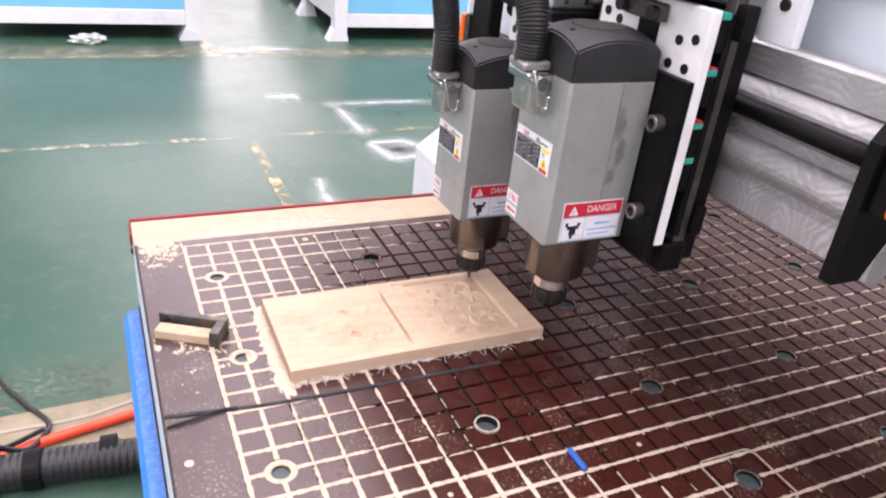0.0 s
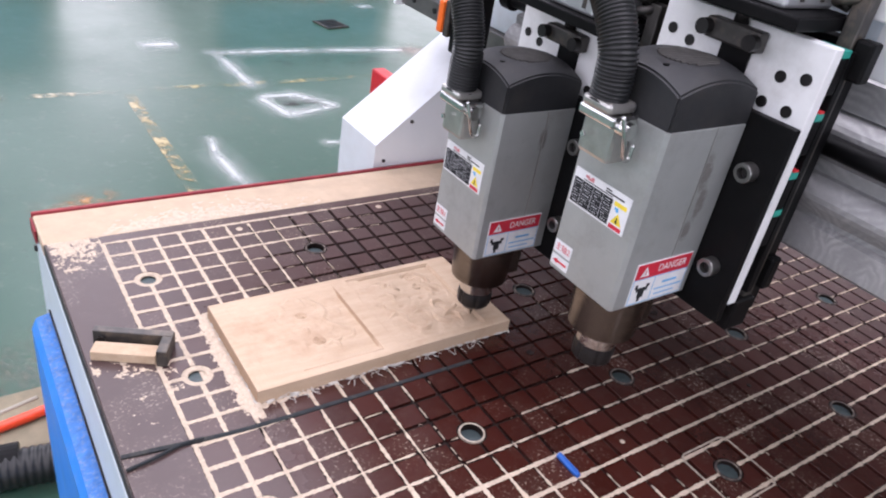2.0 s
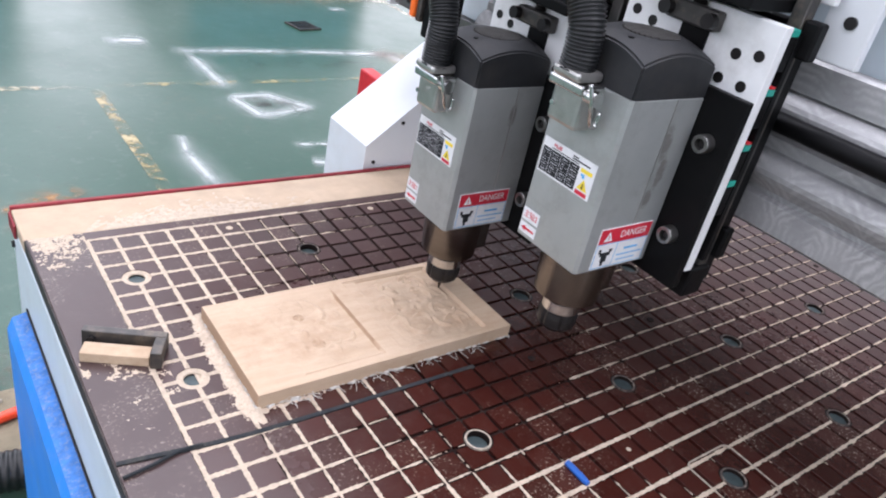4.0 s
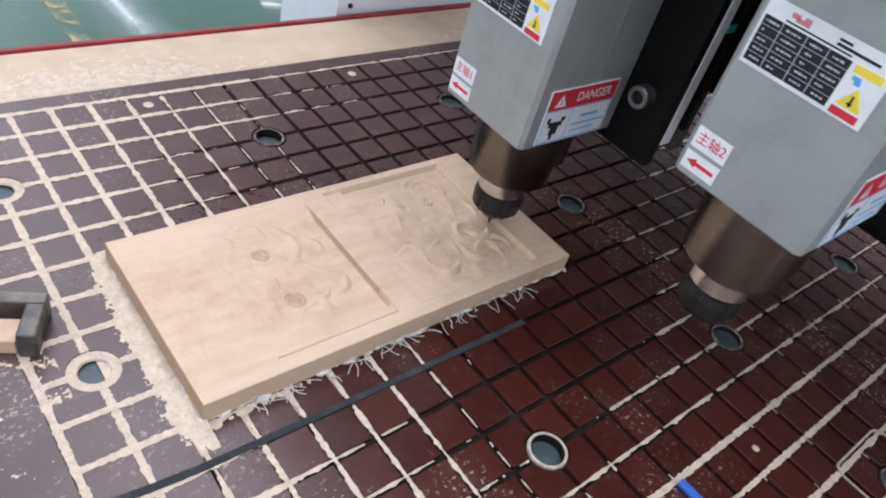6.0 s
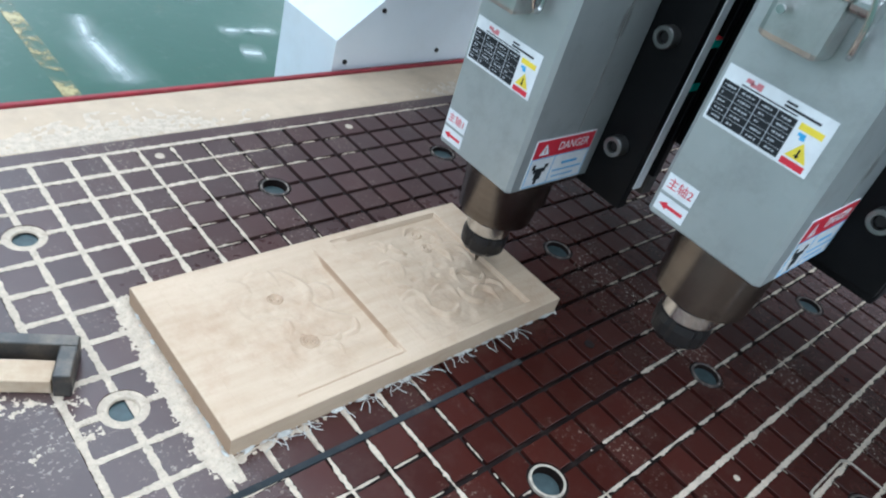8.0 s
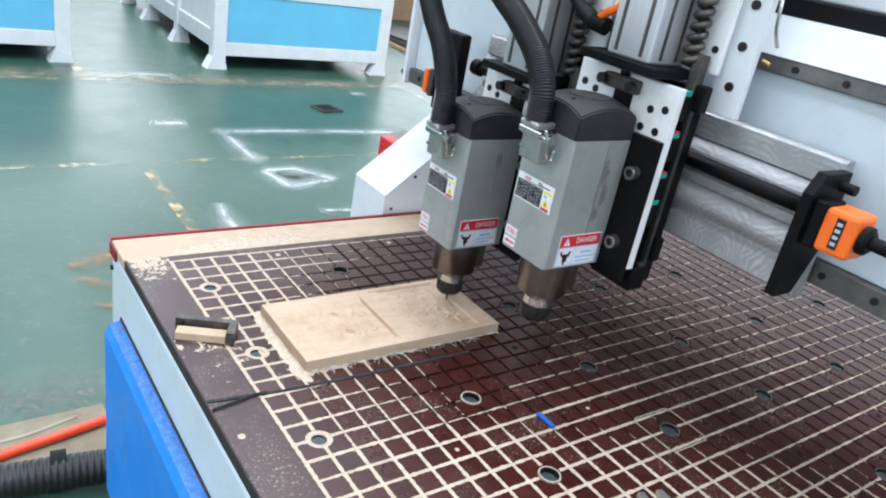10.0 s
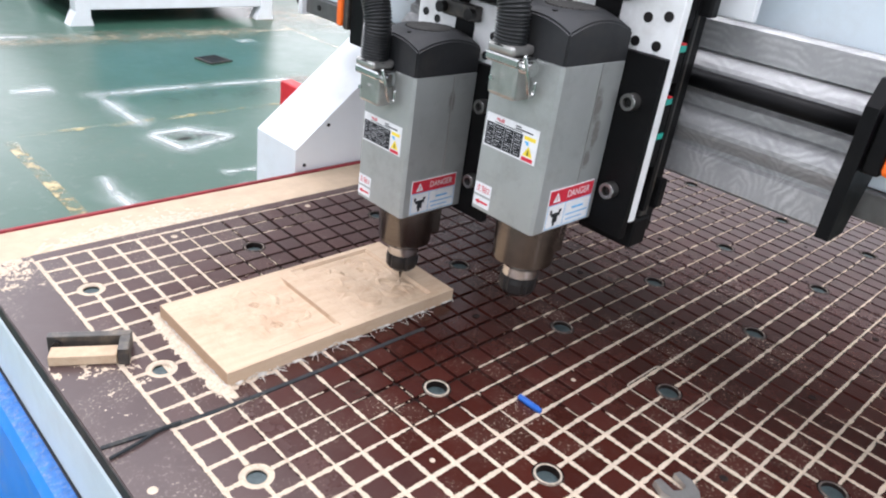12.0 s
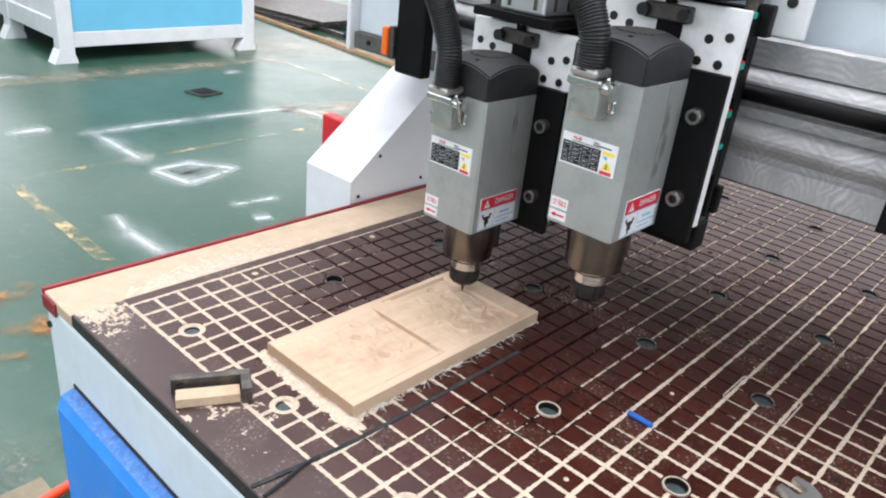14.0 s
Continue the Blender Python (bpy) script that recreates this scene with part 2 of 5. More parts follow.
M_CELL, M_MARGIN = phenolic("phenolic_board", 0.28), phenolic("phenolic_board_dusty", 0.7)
# darker than the squares: shade of grooves and holes put into the colour
M_GROOVE_SHADE = surface("shaded_groove_floor", (0.011, 0.006, 0.005), 0.75, spec=0.2, vary=0.3, dirt=(0.09, 0.07, 0.05), dirt_amount=0.25, dirt_scale=30)
M_DUST = surface("saw_dust", (0.555, 0.455, 0.35), 0.95, vary=0.16, scale=120, dirt=(0.24, 0.17, 0.115), dirt_amount=0.6, dirt_scale=330, bump=0.6, bump_scale=900)
M_EDGE = surface("board_edge", (0.018, 0.014, 0.013), 0.55, dirt=(0.3, 0.24, 0.17), dirt_amount=0.15, dirt_scale=40)
M_MDF = surface("fibreboard", (0.50, 0.385, 0.275), 0.9, vary=0.10, scale=25, dirt=(0.48, 0.355, 0.235), dirt_amount=0.5, dirt_scale=9, bump=0.3, bump_scale=500)
M_RED = surface("red_paint", (0.24, 0.012, 0.022), 0.6, vary=0.25, scale=20, dirt=(0.4, 0.26, 0.18), dirt_amount=0.15, dirt_scale=30)
M_WOOD = wood("carved_wood", (0.535, 0.405, 0.288), (0.45, 0.325, 0.215), 3.0)
M_WOODEND = wood("wood_block", (0.55, 0.43, 0.30), (0.45, 0.33, 0.22), 4.0)
M_GLUE = surface("glue_film", (0.55, 0.53, 0.49), 0.45, vary=0.25, scale=120)
M_WHITE = surface("white_enamel", (0.74, 0.77, 0.79), 0.35, vary=0.04, scale=8, dirt=(0.5, 0.46, 0.40), dirt_amount=0.25, dirt_scale=7, bump=0.06, bump_scale=350, coat=0.2)
M_PALE = surface("pale_blue_enamel", (0.62, 0.70, 0.75), 0.4, vary=0.05, scale=10, dirt=(0.42, 0.40, 0.36), dirt_amount=0.3, dirt_scale=9, bump=0.06, bump_scale=350)
M_BLUE = surface("blue_enamel", (0.02, 0.235, 0.74), 0.55, vary=0.06, scale=8, dirt=(0.26, 0.33, 0.45), dirt_amount=0.35, dirt_scale=18, bump=0.08, bump_scale=400)
M_SKYBLUE = surface("light_blue_enamel", (0.16, 0.52, 0.76), 0.4, vary=0.05, scale=3, bump=0.03)
M_SILVER = surface("grey_casting", (0.415, 0.435, 0.425), 0.42, 0.5, vary=0.06, scale=18, dirt=(0.17, 0.15, 0.13), dirt_amount=0.35, dirt_scale=16, bump=0.10, bump_scale=700)


def smudged(m, spots, color):
    """Greasy smudges with ragged outlines at the given places: (x, y, z, rx, rz)."""
    t = m.node_tree
    p = t.nodes["Principled BSDF"]
    col = p.inputs["Base Color"].links[0].from_socket
    tc = t.nodes.new("ShaderNodeTexCoord").outputs["Object"]
    grain = noise_node(t, tc, 60.0, 6.0, 0.75)
    for x, y, z, rx, rz in spots:
        mp = t.nodes.new("ShaderNodeMapping")
        mp.vector_type = "POINT"
        mp.inputs["Location"].default_value = (-x / rx, -y / 0.02, -z / rz)
        mp.inputs["Scale"].default_value = (1 / rx, 50.0, 1 / rz)
        t.links.new(tc, mp.inputs["Vector"])
        length = t.nodes.new("ShaderNodeVectorMath")
        length.operation = "LENGTH"
        t.links.new(mp.outputs[0], length.inputs[0])
        near = ramp(t, length.outputs["Value"], 1.0, 0.25)
        mask = ramp(t, maths(t, "MULTIPLY", near, grain), 0.30, 0.46)
        col = mixed(t, maths(t, "MULTIPLY", mask, 0.5), col, color)
    t.links.new(col, p.inputs["Base Color"])


smudged(M_SILVER, ((0.474, -0.290, 0.400, 0.020, 0.045), (0.482, -0.290, 0.362, 0.017, 0.042), (0.474, -0.290, 0.328, 0.014, 0.030), (0.466, -0.052, 0.335, 0.014, 0.034)), (0.10, 0.065, 0.045))
M_CAP = surface("black_plastic", (0.013, 0.014, 0.016), 0.6, vary=0.2, scale=30, dirt=(0.07, 0.06, 0.05), dirt_amount=0.3, dirt_scale=18, bump=0.12, bump_scale=600)
M_VENT = surface("dusty_vent", (0.05, 0.047, 0.044), 0.7, vary=0.3, scale=80)
M_RUBBER = surface("hose_rubber", (0.007, 0.008, 0.009), 0.4, vary=0.2, scale=40, dirt=(0.06, 0.055, 0.05), dirt_amount=0.2, dirt_scale=10, bump=0.05)
M_NOSE = surface("turned_steel", (0.175, 0.160, 0.145), 0.22, 1.0, vary=0.10, scale=20, stretch=(1, 1, 14), dirt=(0.11, 0.08, 0.06), dirt_amount=0.35, dirt_scale=6, bump=0.06, bump_scale=60)
M_CHROME = surface("bright_steel", (0.62, 0.62, 0.61), 0.18, 1.0, vary=0.06, scale=40, bump=0.03)
M_ZINC = surface("zinc_plate", (0.52, 0.51, 0.49), 0.32, 0.9, vary=0.12, scale=40, dirt=(0.2, 0.17, 0.14), dirt_amount=0.4, dirt_scale=25, bump=0.08)
M_NUT = surface("blackened_steel", (0.032, 0.030, 0.030), 0.38, 0.7, vary=0.2, scale=50, bump=0.08)
M_BLACK = surface("black_coated_steel", (0.0035, 0.0035, 0.004), 0.48, 0.0, vary=0.25, scale=25, spec=0.15, dirt=(0.06, 0.05, 0.04), dirt_amount=0.06, dirt_scale=15, bump=0.06)
M_ALU = surface("white_anodised_plate", (0.83, 0.84, 0.84), 0.42, 0.0, vary=0.05, scale=20, dirt=(0.36, 0.33, 0.29), dirt_amount=0.35, dirt_scale=14, bump=0.05)
M_PROFILE = surface("aluminium_profile", (0.60, 0.61, 0.62), 0.36, 0.75, vary=0.05, scale=20, stretch=(6, 6, 0.6), bump=0.04)
M_BEAM = milled()
M_DARKSTEEL = surface("dark_steel", (0.085, 0.080, 0.076), 0.45, 0.7, vary=0.2, scale=40, dirt=(0.4, 0.31, 0.22), dirt_amount=0.45, dirt_scale=22, bump=0.1)
M_TEAL = plain("teal_plastic", (0.01, 0.32, 0.25), 0.4)
M_FILM = surface("clear_film", (0.42, 0.47, 0.45), 0.15, vary=0.3, scale=60, coat=0.3)
M_BRASS = surface("brass", (0.55, 0.36, 0.12), 0.3, 0.9, vary=0.1, scale=60)
M_ORANGE = plain("orange_plastic", (0.92, 0.16, 0.012), 0.4)
M_REDP = plain("red_plastic", (0.60, 0.02, 0.03), 0.4)
M_PAPER = plain("label_white", (0.78, 0.79, 0.80), 0.4)
M_INK = plain("label_black", (0.008, 0.010, 0.013), 0.75)
M_PRINT = plain("label_grey_print", (0.50, 0.51, 0.53), 0.6)
M_INKRED = plain("label_red", (0.62, 0.025, 0.05), 0.4)
M_INKPINK = plain("label_pink", (0.62, 0.22, 0.24), 0.5)
M_INKYEL = plain("label_yellow", (0.85, 0.66, 0.05), 0.4)
M_INKBLUE = plain("label_blue", (0.10, 0.42, 0.75), 0.4)
M_BLUEBIT = plain("blue_plastic", (0.008, 0.10, 0.42), 0.4)
M_STRIP = surface("slate_rubber", (0.020, 0.024, 0.027), 0.85, spec=0.3, vary=0.15, scale=60, dirt=(0.3, 0.26, 0.2), dirt_amount=0.2, dirt_scale=40)
M_LIP = surface("worn_hole_lip", (0.40, 0.34, 0.27), 0.5, vary=0.4, scale=150, dirt=DUST, dirt_amount=0.9, dirt_scale=90)
M_HOLE = surface("hole_bottom", (0.050, 0.072, 0.076), 0.5, vary=0.3, scale=80)
M_FLOOR = floor_paint()
M_YELLOWLINE = worn_paint("worn_yellow_line", (0.44, 0.36, 0.17), 0.46, 0.25)
M_CREAMLINE = worn_paint("worn_cream_line", (0.52, 0.48, 0.33), 0.50, 0.25)
M_DASHLINE = worn_paint("broken_yellow_line", (0.50, 0.43, 0.20), 0.44, 0.25, 1.0, 7.0)
M_SPRAY = worn_paint("white_spray_paint", (0.72, 0.77, 0.75), 0.74, 1.0, 0.78, 8.0)
M_HAZE = worn_paint("white_overspray", (0.62, 0.68, 0.66), 0.70, 1.0, 0.42, 6.0)
M_STAIN = worn_paint("oil_stain", (0.055, 0.062, 0.056), 0.45, 0.9, 0.36, 8.0)
M_TANDIRT = worn_paint("tan_dirt", (0.34, 0.31, 0.215), 0.58, 0.9, 0.8, 7.0)
M_SPECKLE = worn_paint("speckled_dust", (0.33, 0.29, 0.20), 0.40, 0.9, 0.5, 90.0)
M_RUSTSTAIN = worn_paint("rust_stain", (0.36, 0.17, 0.030), 0.50, 0.9, 0.85, 9.0)
M_EDGEDUST = surface("speckled_blue", (0.06, 0.22, 0.60), 0.7, vary=0.2, scale=60, dirt=(0.45, 0.40, 0.35), dirt_amount=0.65, dirt_scale=150)
M_WALL = surface("hall_wall", (0.62, 0.64, 0.64), 0.8, vary=0.06, scale=0.7, bump=0.05, bump_scale=20)
M_JOINT = surface("dusty_joint", (0.07, 0.055, 0.048), 0.7, vary=0.4, scale=90, dirt=DUST, dirt_amount=0.9, dirt_scale=110)
M_BOLT = surface("steel_bolt", (0.26, 0.255, 0.245), 0.3, 0.9, vary=0.15, scale=60)
M_RAIL = surface("rail_steel", (0.16, 0.155, 0.15), 0.4, 0.7, vary=0.2, scale=30, dirt=(0.35, 0.30, 0.24), dirt_amount=0.3, dirt_scale=20)
M_ROOF = surface("grey_roof", (0.16, 0.165, 0.17), 0.8, vary=0.1, scale=0.8, bump=0.0)
M_REDHOSE = plain("orange_red_hose", (0.85, 0.07, 0.02), 0.4)
M_CARD = surface("cardboard", (0.42, 0.27, 0.15), 0.85, vary=0.12, scale=10)
M_CARD2 = plain("pale_cable", (0.36, 0.33, 0.27), 0.5)
M_TANFLOOR = surface("dusty_screed", (0.27, 0.23, 0.155), 0.75, vary=0.25, scale=9, dirt=(0.10, 0.10, 0.07), dirt_amount=0.6, dirt_scale=7)

# ---- builders ----


def thing(name, label, category, m=None, group="", kind=""):
    ob = new(name)
    if m is not None:
        ob.matrix_world = m
    return tagged(ob, label, category, group, kind)


def part(name, bm, material, parent=None, label="", smooth=False):
    me = bpy.data.meshes.new(name)
    bm.normal_update()
    bm.to_mesh(me)
    bm.free()
    me.materials.append(material)
    if smooth:
        for f in me.polygons:
            f.use_smooth = True
    ob = new(name, me)
    ob.parent = parent
    return tagged(ob, label)


def add_box(bm, lo, hi, bevel=0.0, m=None):
    r = bmesh.ops.create_cube(bm, size=1.0)
    size = Vector(hi) - Vector(lo)
    mid = (Vector(hi) + Vector(lo)) / 2
    bmesh.ops.transform(bm, matrix=(m or Matrix()) @ Matrix.Translation(mid) @ Matrix.Diagonal((*size, 1)), verts=r["verts"])
    if bevel:
        edges = {e for v in r["verts"] for e in v.link_edges}
        bmesh.ops.bevel(bm, geom=list(edges), offset=bevel, segments=2, affect="EDGES", profile=0.5)
    return bm


def box(lo, hi, bevel=0.0, m=None):
    return add_box(bmesh.new(), lo, hi, bevel, m)


def add_cyl(bm, a, b, r1, r2=None, seg=24, caps=True):
    a, b = Vector(a), Vector(b)
    q = (b - a).to_track_quat("Z", "Y").to_matrix().to_4x4()
    bmesh.ops.create_cone(bm, cap_ends=caps, segments=seg, radius1=r1, radius2=r1 if r2 is None else r2, depth=(b - a).length, matrix=Matrix.Translation((a + b) / 2) @ q)
    return bm


def cyl(a, b, r1, r2=None, seg=24):
    return add_cyl(bmesh.new(), a, b, r1, r2, seg)


def lathe(profile, centre, seg=32):
    """A turned piece about the vertical: profile of (radius, height)."""
    bm = bmesh.new()
    rings = []
    for r, z in profile:
        rings.append([bm.verts.new((centre[0] + r * math.cos(2 * math.pi * k / seg), centre[1] + r * math.sin(2 * math.pi * k / seg), z)) for k in range(seg)])
    for a, b in zip(rings, rings[1:]):
        for k in range(seg):
            bm.faces.new((a[k], a[(k + 1) % seg], b[(k + 1) % seg], b[k]))
    bm.faces.new(rings[0][::-1])
    bm.faces.new(rings[-1])
    bmesh.ops.recalc_face_normals(bm, faces=bm.faces)
    return bm


def extrude_xz(profile, y0, y1):
    """A prism along y from a closed outline in x and z."""
    bm = bmesh.new()
    a = [bm.verts.new((x, y0, z)) for x, z in profile]
    b = [bm.verts.new((x, y1, z)) for x, z in profile]
    n = len(profile)
    for k in range(n):
        bm.faces.new((a[k], a[(k + 1) % n], b[(k + 1) % n], b[k]))
    bm.faces.new(a[::-1])
    bm.faces.new(b)
    bmesh.ops.recalc_face_normals(bm, faces=bm.faces)
    return bm


def smooth_path(points, steps):
    pts = [Vector(p) for p in points]
    pts = [2 * pts[0] - pts[1]] + pts + [2 * pts[-1] - pts[-2]]
    out = []
    for k in range(1, len(pts) - 2):
        p0, p1, p2, p3 = pts[k - 1 : k + 3]
        for s in range(steps):
            u = s / steps
            out.append(0.5 * (2 * p1 + (p2 - p0) * u + (2 * p0 - 5 * p1 + 4 * p2 - p3) * u * u + (3 * p1 - p0 - 3 * p2 + p3) * u ** 3))
    out.append(pts[-2])
    return out


def tube(points, radius, steps=12, seg=14, rib=0.0, pitch=0.006):
    path = smooth_path(points, steps)
    if rib:
        dense, left = [path[0]], pitch / 4
        for a, b in zip(path, path[1:]):
            run, at = (b - a).length, left
            while at <= run:
                dense.append(a.lerp(b, at / run))
                at += pitch / 4
            left = at - run
        path = dense
    bm, rings = bmesh.new(), []
    side = Vector((1, 0, 0))
    for k, p in enumerate(path):
        d = (path[min(k + 1, len(path) - 1)] - path[max(k - 1, 0)]).normalized()
        side = (side - d * side.dot(d)).normalized()
        up = d.cross(side)
        r = radius + rib * (1, 0.2, -1, 0.2)[k % 4]
        rings.append([bm.verts.new(p + r * (math.cos(2 * math.pi * s / seg) * side + math.sin(2 * math.pi * s / seg) * up)) for s in range(seg)])
    for a, b in zip(rings, rings[1:]):
        for s in range(seg):
            bm.faces.new((a[s], a[(s + 1) % seg], b[(s + 1) % seg], b[s]))
    bm.faces.new(rings[0][::-1])
    bm.faces.new(rings[-1])
    bmesh.ops.recalc_face_normals(bm, faces=bm.faces)
    return bm


def lettering(text, size, m, material, parent, name="lettering"):
    """Flat letters of the built-in font, lying in m's x and y."""
    cu = bpy.data.curves.new(name, "FONT")
    cu.body, cu.size, cu.extrude = text, size, 0.00008
    cu.align_x, cu.align_y = "CENTER", "CENTER"
    tmp = new("lettering_source", cu)
    me = bpy.data.meshes.new_from_object(tmp.evaluated_get(bpy.context.evaluated_depsgraph_get()))
    bpy.data.objects.remove(tmp)
    me.materials.clear()
    me.materials.append(material)
    me.transform(m)
    ob = new(name, me)
    ob.parent = parent
    return ob

# ---- the hall ----
HX0, HX1, HY0, HY1, ROOF = -7.0, 17.0, -9.0, 14.0, 6.0
ground = tagged(part("ground", box((-60, -60, FLOOR_Z - 0.2), (80, 80, FLOOR_Z)), M_FLOOR), "green epoxy workshop floor, worn and stained", "floor", kind="structure")


def wall_with_band(name, along, at, a, b, low, high):
    """A wall with one long window band between two heights."""
    bm = bmesh.new()
    t = 0.2
    for z0, z1, u0, u1 in ((FLOOR_Z, low, a, b), (high, ROOF, a, b), (low, high, a, a + 1.0), (low, high, b - 1.0, b)):
        if along == "x":
            add_box(bm, (u0, at, z0), (u1, at + t, z1))
        else:
            add_box(bm, (at, u0, z0), (at + t, u1, z1))
    n = 8
    for k in range(1, n):
        u = a + 1.0 + (b - a - 2.0) * k / n
        if along == "x":
            add_box(bm, (u - 0.05, at + 0.02, low), (u + 0.05, at + 0.14, high))
        else:
            add_box(bm, (at + 0.02, u - 0.05, low), (at + 0.14, u + 0.05, high))
    return tagged(part(name, bm, M_WALL), "plain light workshop wall with an assumed window band", "wall", kind="structure")


wall_with_band("wall_north", "x", HY1, HX0, HX1, 1.0, 4.2)
wall_with_band("wall_south", "x", HY0 - 0.2, HX0, HX1, 1.6, 4.2)
wall_with_band("wall_east", "y", HX1, HY0, HY1, 1.0, 4.2)
wall_with_band("wall_west", "y", HX0 - 0.2, HY0, HY1, 1.2, 4.2)
# unseen roof, kept dark to shape what the table reflects
bm = bmesh.new()
edges_x = [HX0] + [v for s in SKYLIGHTS for v in (s - 1.2, s + 1.2)] + [HX1]
for a, b in zip(edges_x[::2], edges_x[1::2]):
    add_box(bm, (a, HY0, ROOF), (b, HY1, ROOF + 0.15))
for s in SKYLIGHTS:
    add_box(bm, (s - 1.2, HY0, ROOF), (s + 1.2, -5.6, ROOF + 0.15))
    add_box(bm, (s - 1.2, 13.4, ROOF), (s + 1.2, HY1, ROOF + 0.15))
tagged(part("ceiling", bm, M_ROOF), "assumed grey roof, out of view, with long skylight openings", "ceiling", kind="structure")


MARKS = itertools.count()


def floor_mark(name, x0, y0, x1, y1, width, material, label, h=0.0015):
    """A painted stripe from one point of the floor to another."""
    d = Vector((x1 - x0, y1 - y0, 0))
    bm = bmesh.new()
    z = h + 0.00007 * next(MARKS)
    bm.faces.new([bm.verts.new(p) for p in ((0, -width / 2, z), (d.length, -width / 2, z), (d.length, width / 2, z), (0, width / 2, z))])
    ob = part(name, bm, material)
    ob.matrix_world = Matrix.Translation((x0, y0, FLOOR_Z + 0.0005)) @ Matrix.Rotation(math.atan2(d.y, d.x), 4, "Z")
    return tagged(ob, label, "floor marking", kind="structure")


floor_mark("floor_line", -4.0, 2.42, 0.60, 2.525, 0.055, M_CREAMLINE, "worn cream line painted on the green floor")
floor_mark("floor_line", 0.62, 2.527, 5.0, 2.60, 0.055, M_DASHLINE, "worn yellow line, broken into dashes, on the green floor")
floor_mark("floor_line", 0.592, 2.49, 0.585, 0.4, 0.065, M_YELLOWLINE, "worn yellow line painted on the green floor")
floor_mark("floor_line", -4.0, 4.11, 7.0, 4.41, 0.06, M_CREAMLINE, "worn cream line painted on the green floor")
floor_mark("floor_line", 0.63, 4.24, 0.655, 4.85, 0.08, M_YELLOWLINE, "worn yellow line painted on the green floor")
floor_mark("floor_line", 3.29, 4.52, 3.32, 2.60, 0.05, M_CREAMLINE, "worn cream line painted on the green floor")
for x0, y0, x1, y1, w in ((1.10, 3.04, 1.85, 3.03, 0.085), (1.80, 3.03, 2.58, 2.975, 0.085), (1.20, 3.03, 1.21, 2.42, 0.10), (1.16, 2.335, 1.44, 2.345, 0.085), (1.36, 2.36, 1.56, 2.13, 0.10),
                          (1.20, 2.075, 1.54, 2.15, 0.085), (1.18, 2.36, 1.25, 2.05, 0.085), (0.800, 1.93, 0.764, 1.74, 0.05), (0.764, 1.80, 0.782, 1.38, 0.085),
                          (0.80, 3.21, 1.04, 3.20, 0.13), (1.25, 1.745, 1.50, 1.71, 0.06), (1.25, 1.56, 1.34, 1.53, 0.07), (1.56, 1.46, 1.80, 1.43, 0.04), (2.50, 3.02, 2.56, 2.60, 0.08), (0.95, 4.42, 1.35, 4.40, 0.10), (2.60, 3.98, 2.76, 4.03, 0.09)):
    floor_mark("spray_mark", x0, y0, x1, y1, w * 1.15, M_SPRAY, "white spray paint mark on the green floor", 0.0026)
    floor_mark("overspray", x0 + (x0 - x1) * 0.08, y0 + (y0 - y1) * 0.08, x1 + (x1 - x0) * 0.08, y1 + (y1 - y0) * 0.08, w * 3.2, M_HAZE, "faint white overspray on the green floor", 0.0020)
for x0, y0, x1, y1, w in ((1.35, 2.84, 2.45, 2.76, 0.30), (1.26, 2.21, 1.48, 2.23, 0.17), (-0.70, 0.62, 0.30, 0.58, 0.40), (0.80, 1.20, 1.40, 1.10, 0.30)):
    floor_mark("oil_stain", x0, y0, x1, y1, w, M_STAIN, "dark oily stain on the green floor", 0.0011)
for x0, y0, x1, y1, w in ((-1.2, 4.36, 3.5, 4.28, 0.55), (3.0, 5.0, 4.6, 4.4, 1.6), (2.3, 2.9, 3.6, 2.6, 0.7)):
    floor_mark("tan_dirt", x0, y0, x1, y1, w, M_TANDIRT, "tan dirt trodden into the green floor", 0.0009)
for x0, y0, x1, y1, w in ((2.35, 3.0, 3.3, 2.75, 0.16), (0.0, 1.42, 0.34, 1.50, 0.20), (0.04, 1.33, 0.30, 1.12, 0.13), (0.05, 1.10, 0.17, 1.06, 0.09), (0.22, 1.30, 0.32, 1.02, 0.10), (0.55, 1.2, 0.62, 0.8, 0.10)):
    floor_mark("rust_stain", x0, y0, x1, y1, w, M_RUSTSTAIN, "orange rust stain on the green floor", 0.0012)
floor_mark("dust_patch", -1.0, 0.60, 0.15, 0.62, 0.50, M_SPECKLE, "speckled tan dust on the floor beside the hoses", 0.0013)
grate = thing("floor_plate", "small dark metal plate lying on the floor", "plate", pose(2.18, 3.56, FLOOR_Z, 0, 0, 12))
part("plate", box((-0.09, -0.09, 0), (0.09, 0.09, 0.012), 0.003), M_DARKSTEEL, grate)
for k in range(5):
    part("slot", box((-0.07, -0.066 + 0.03 * k, 0.012), (0.07, -0.054 + 0.03 * k, 0.0145)), M_BLACK, grate)


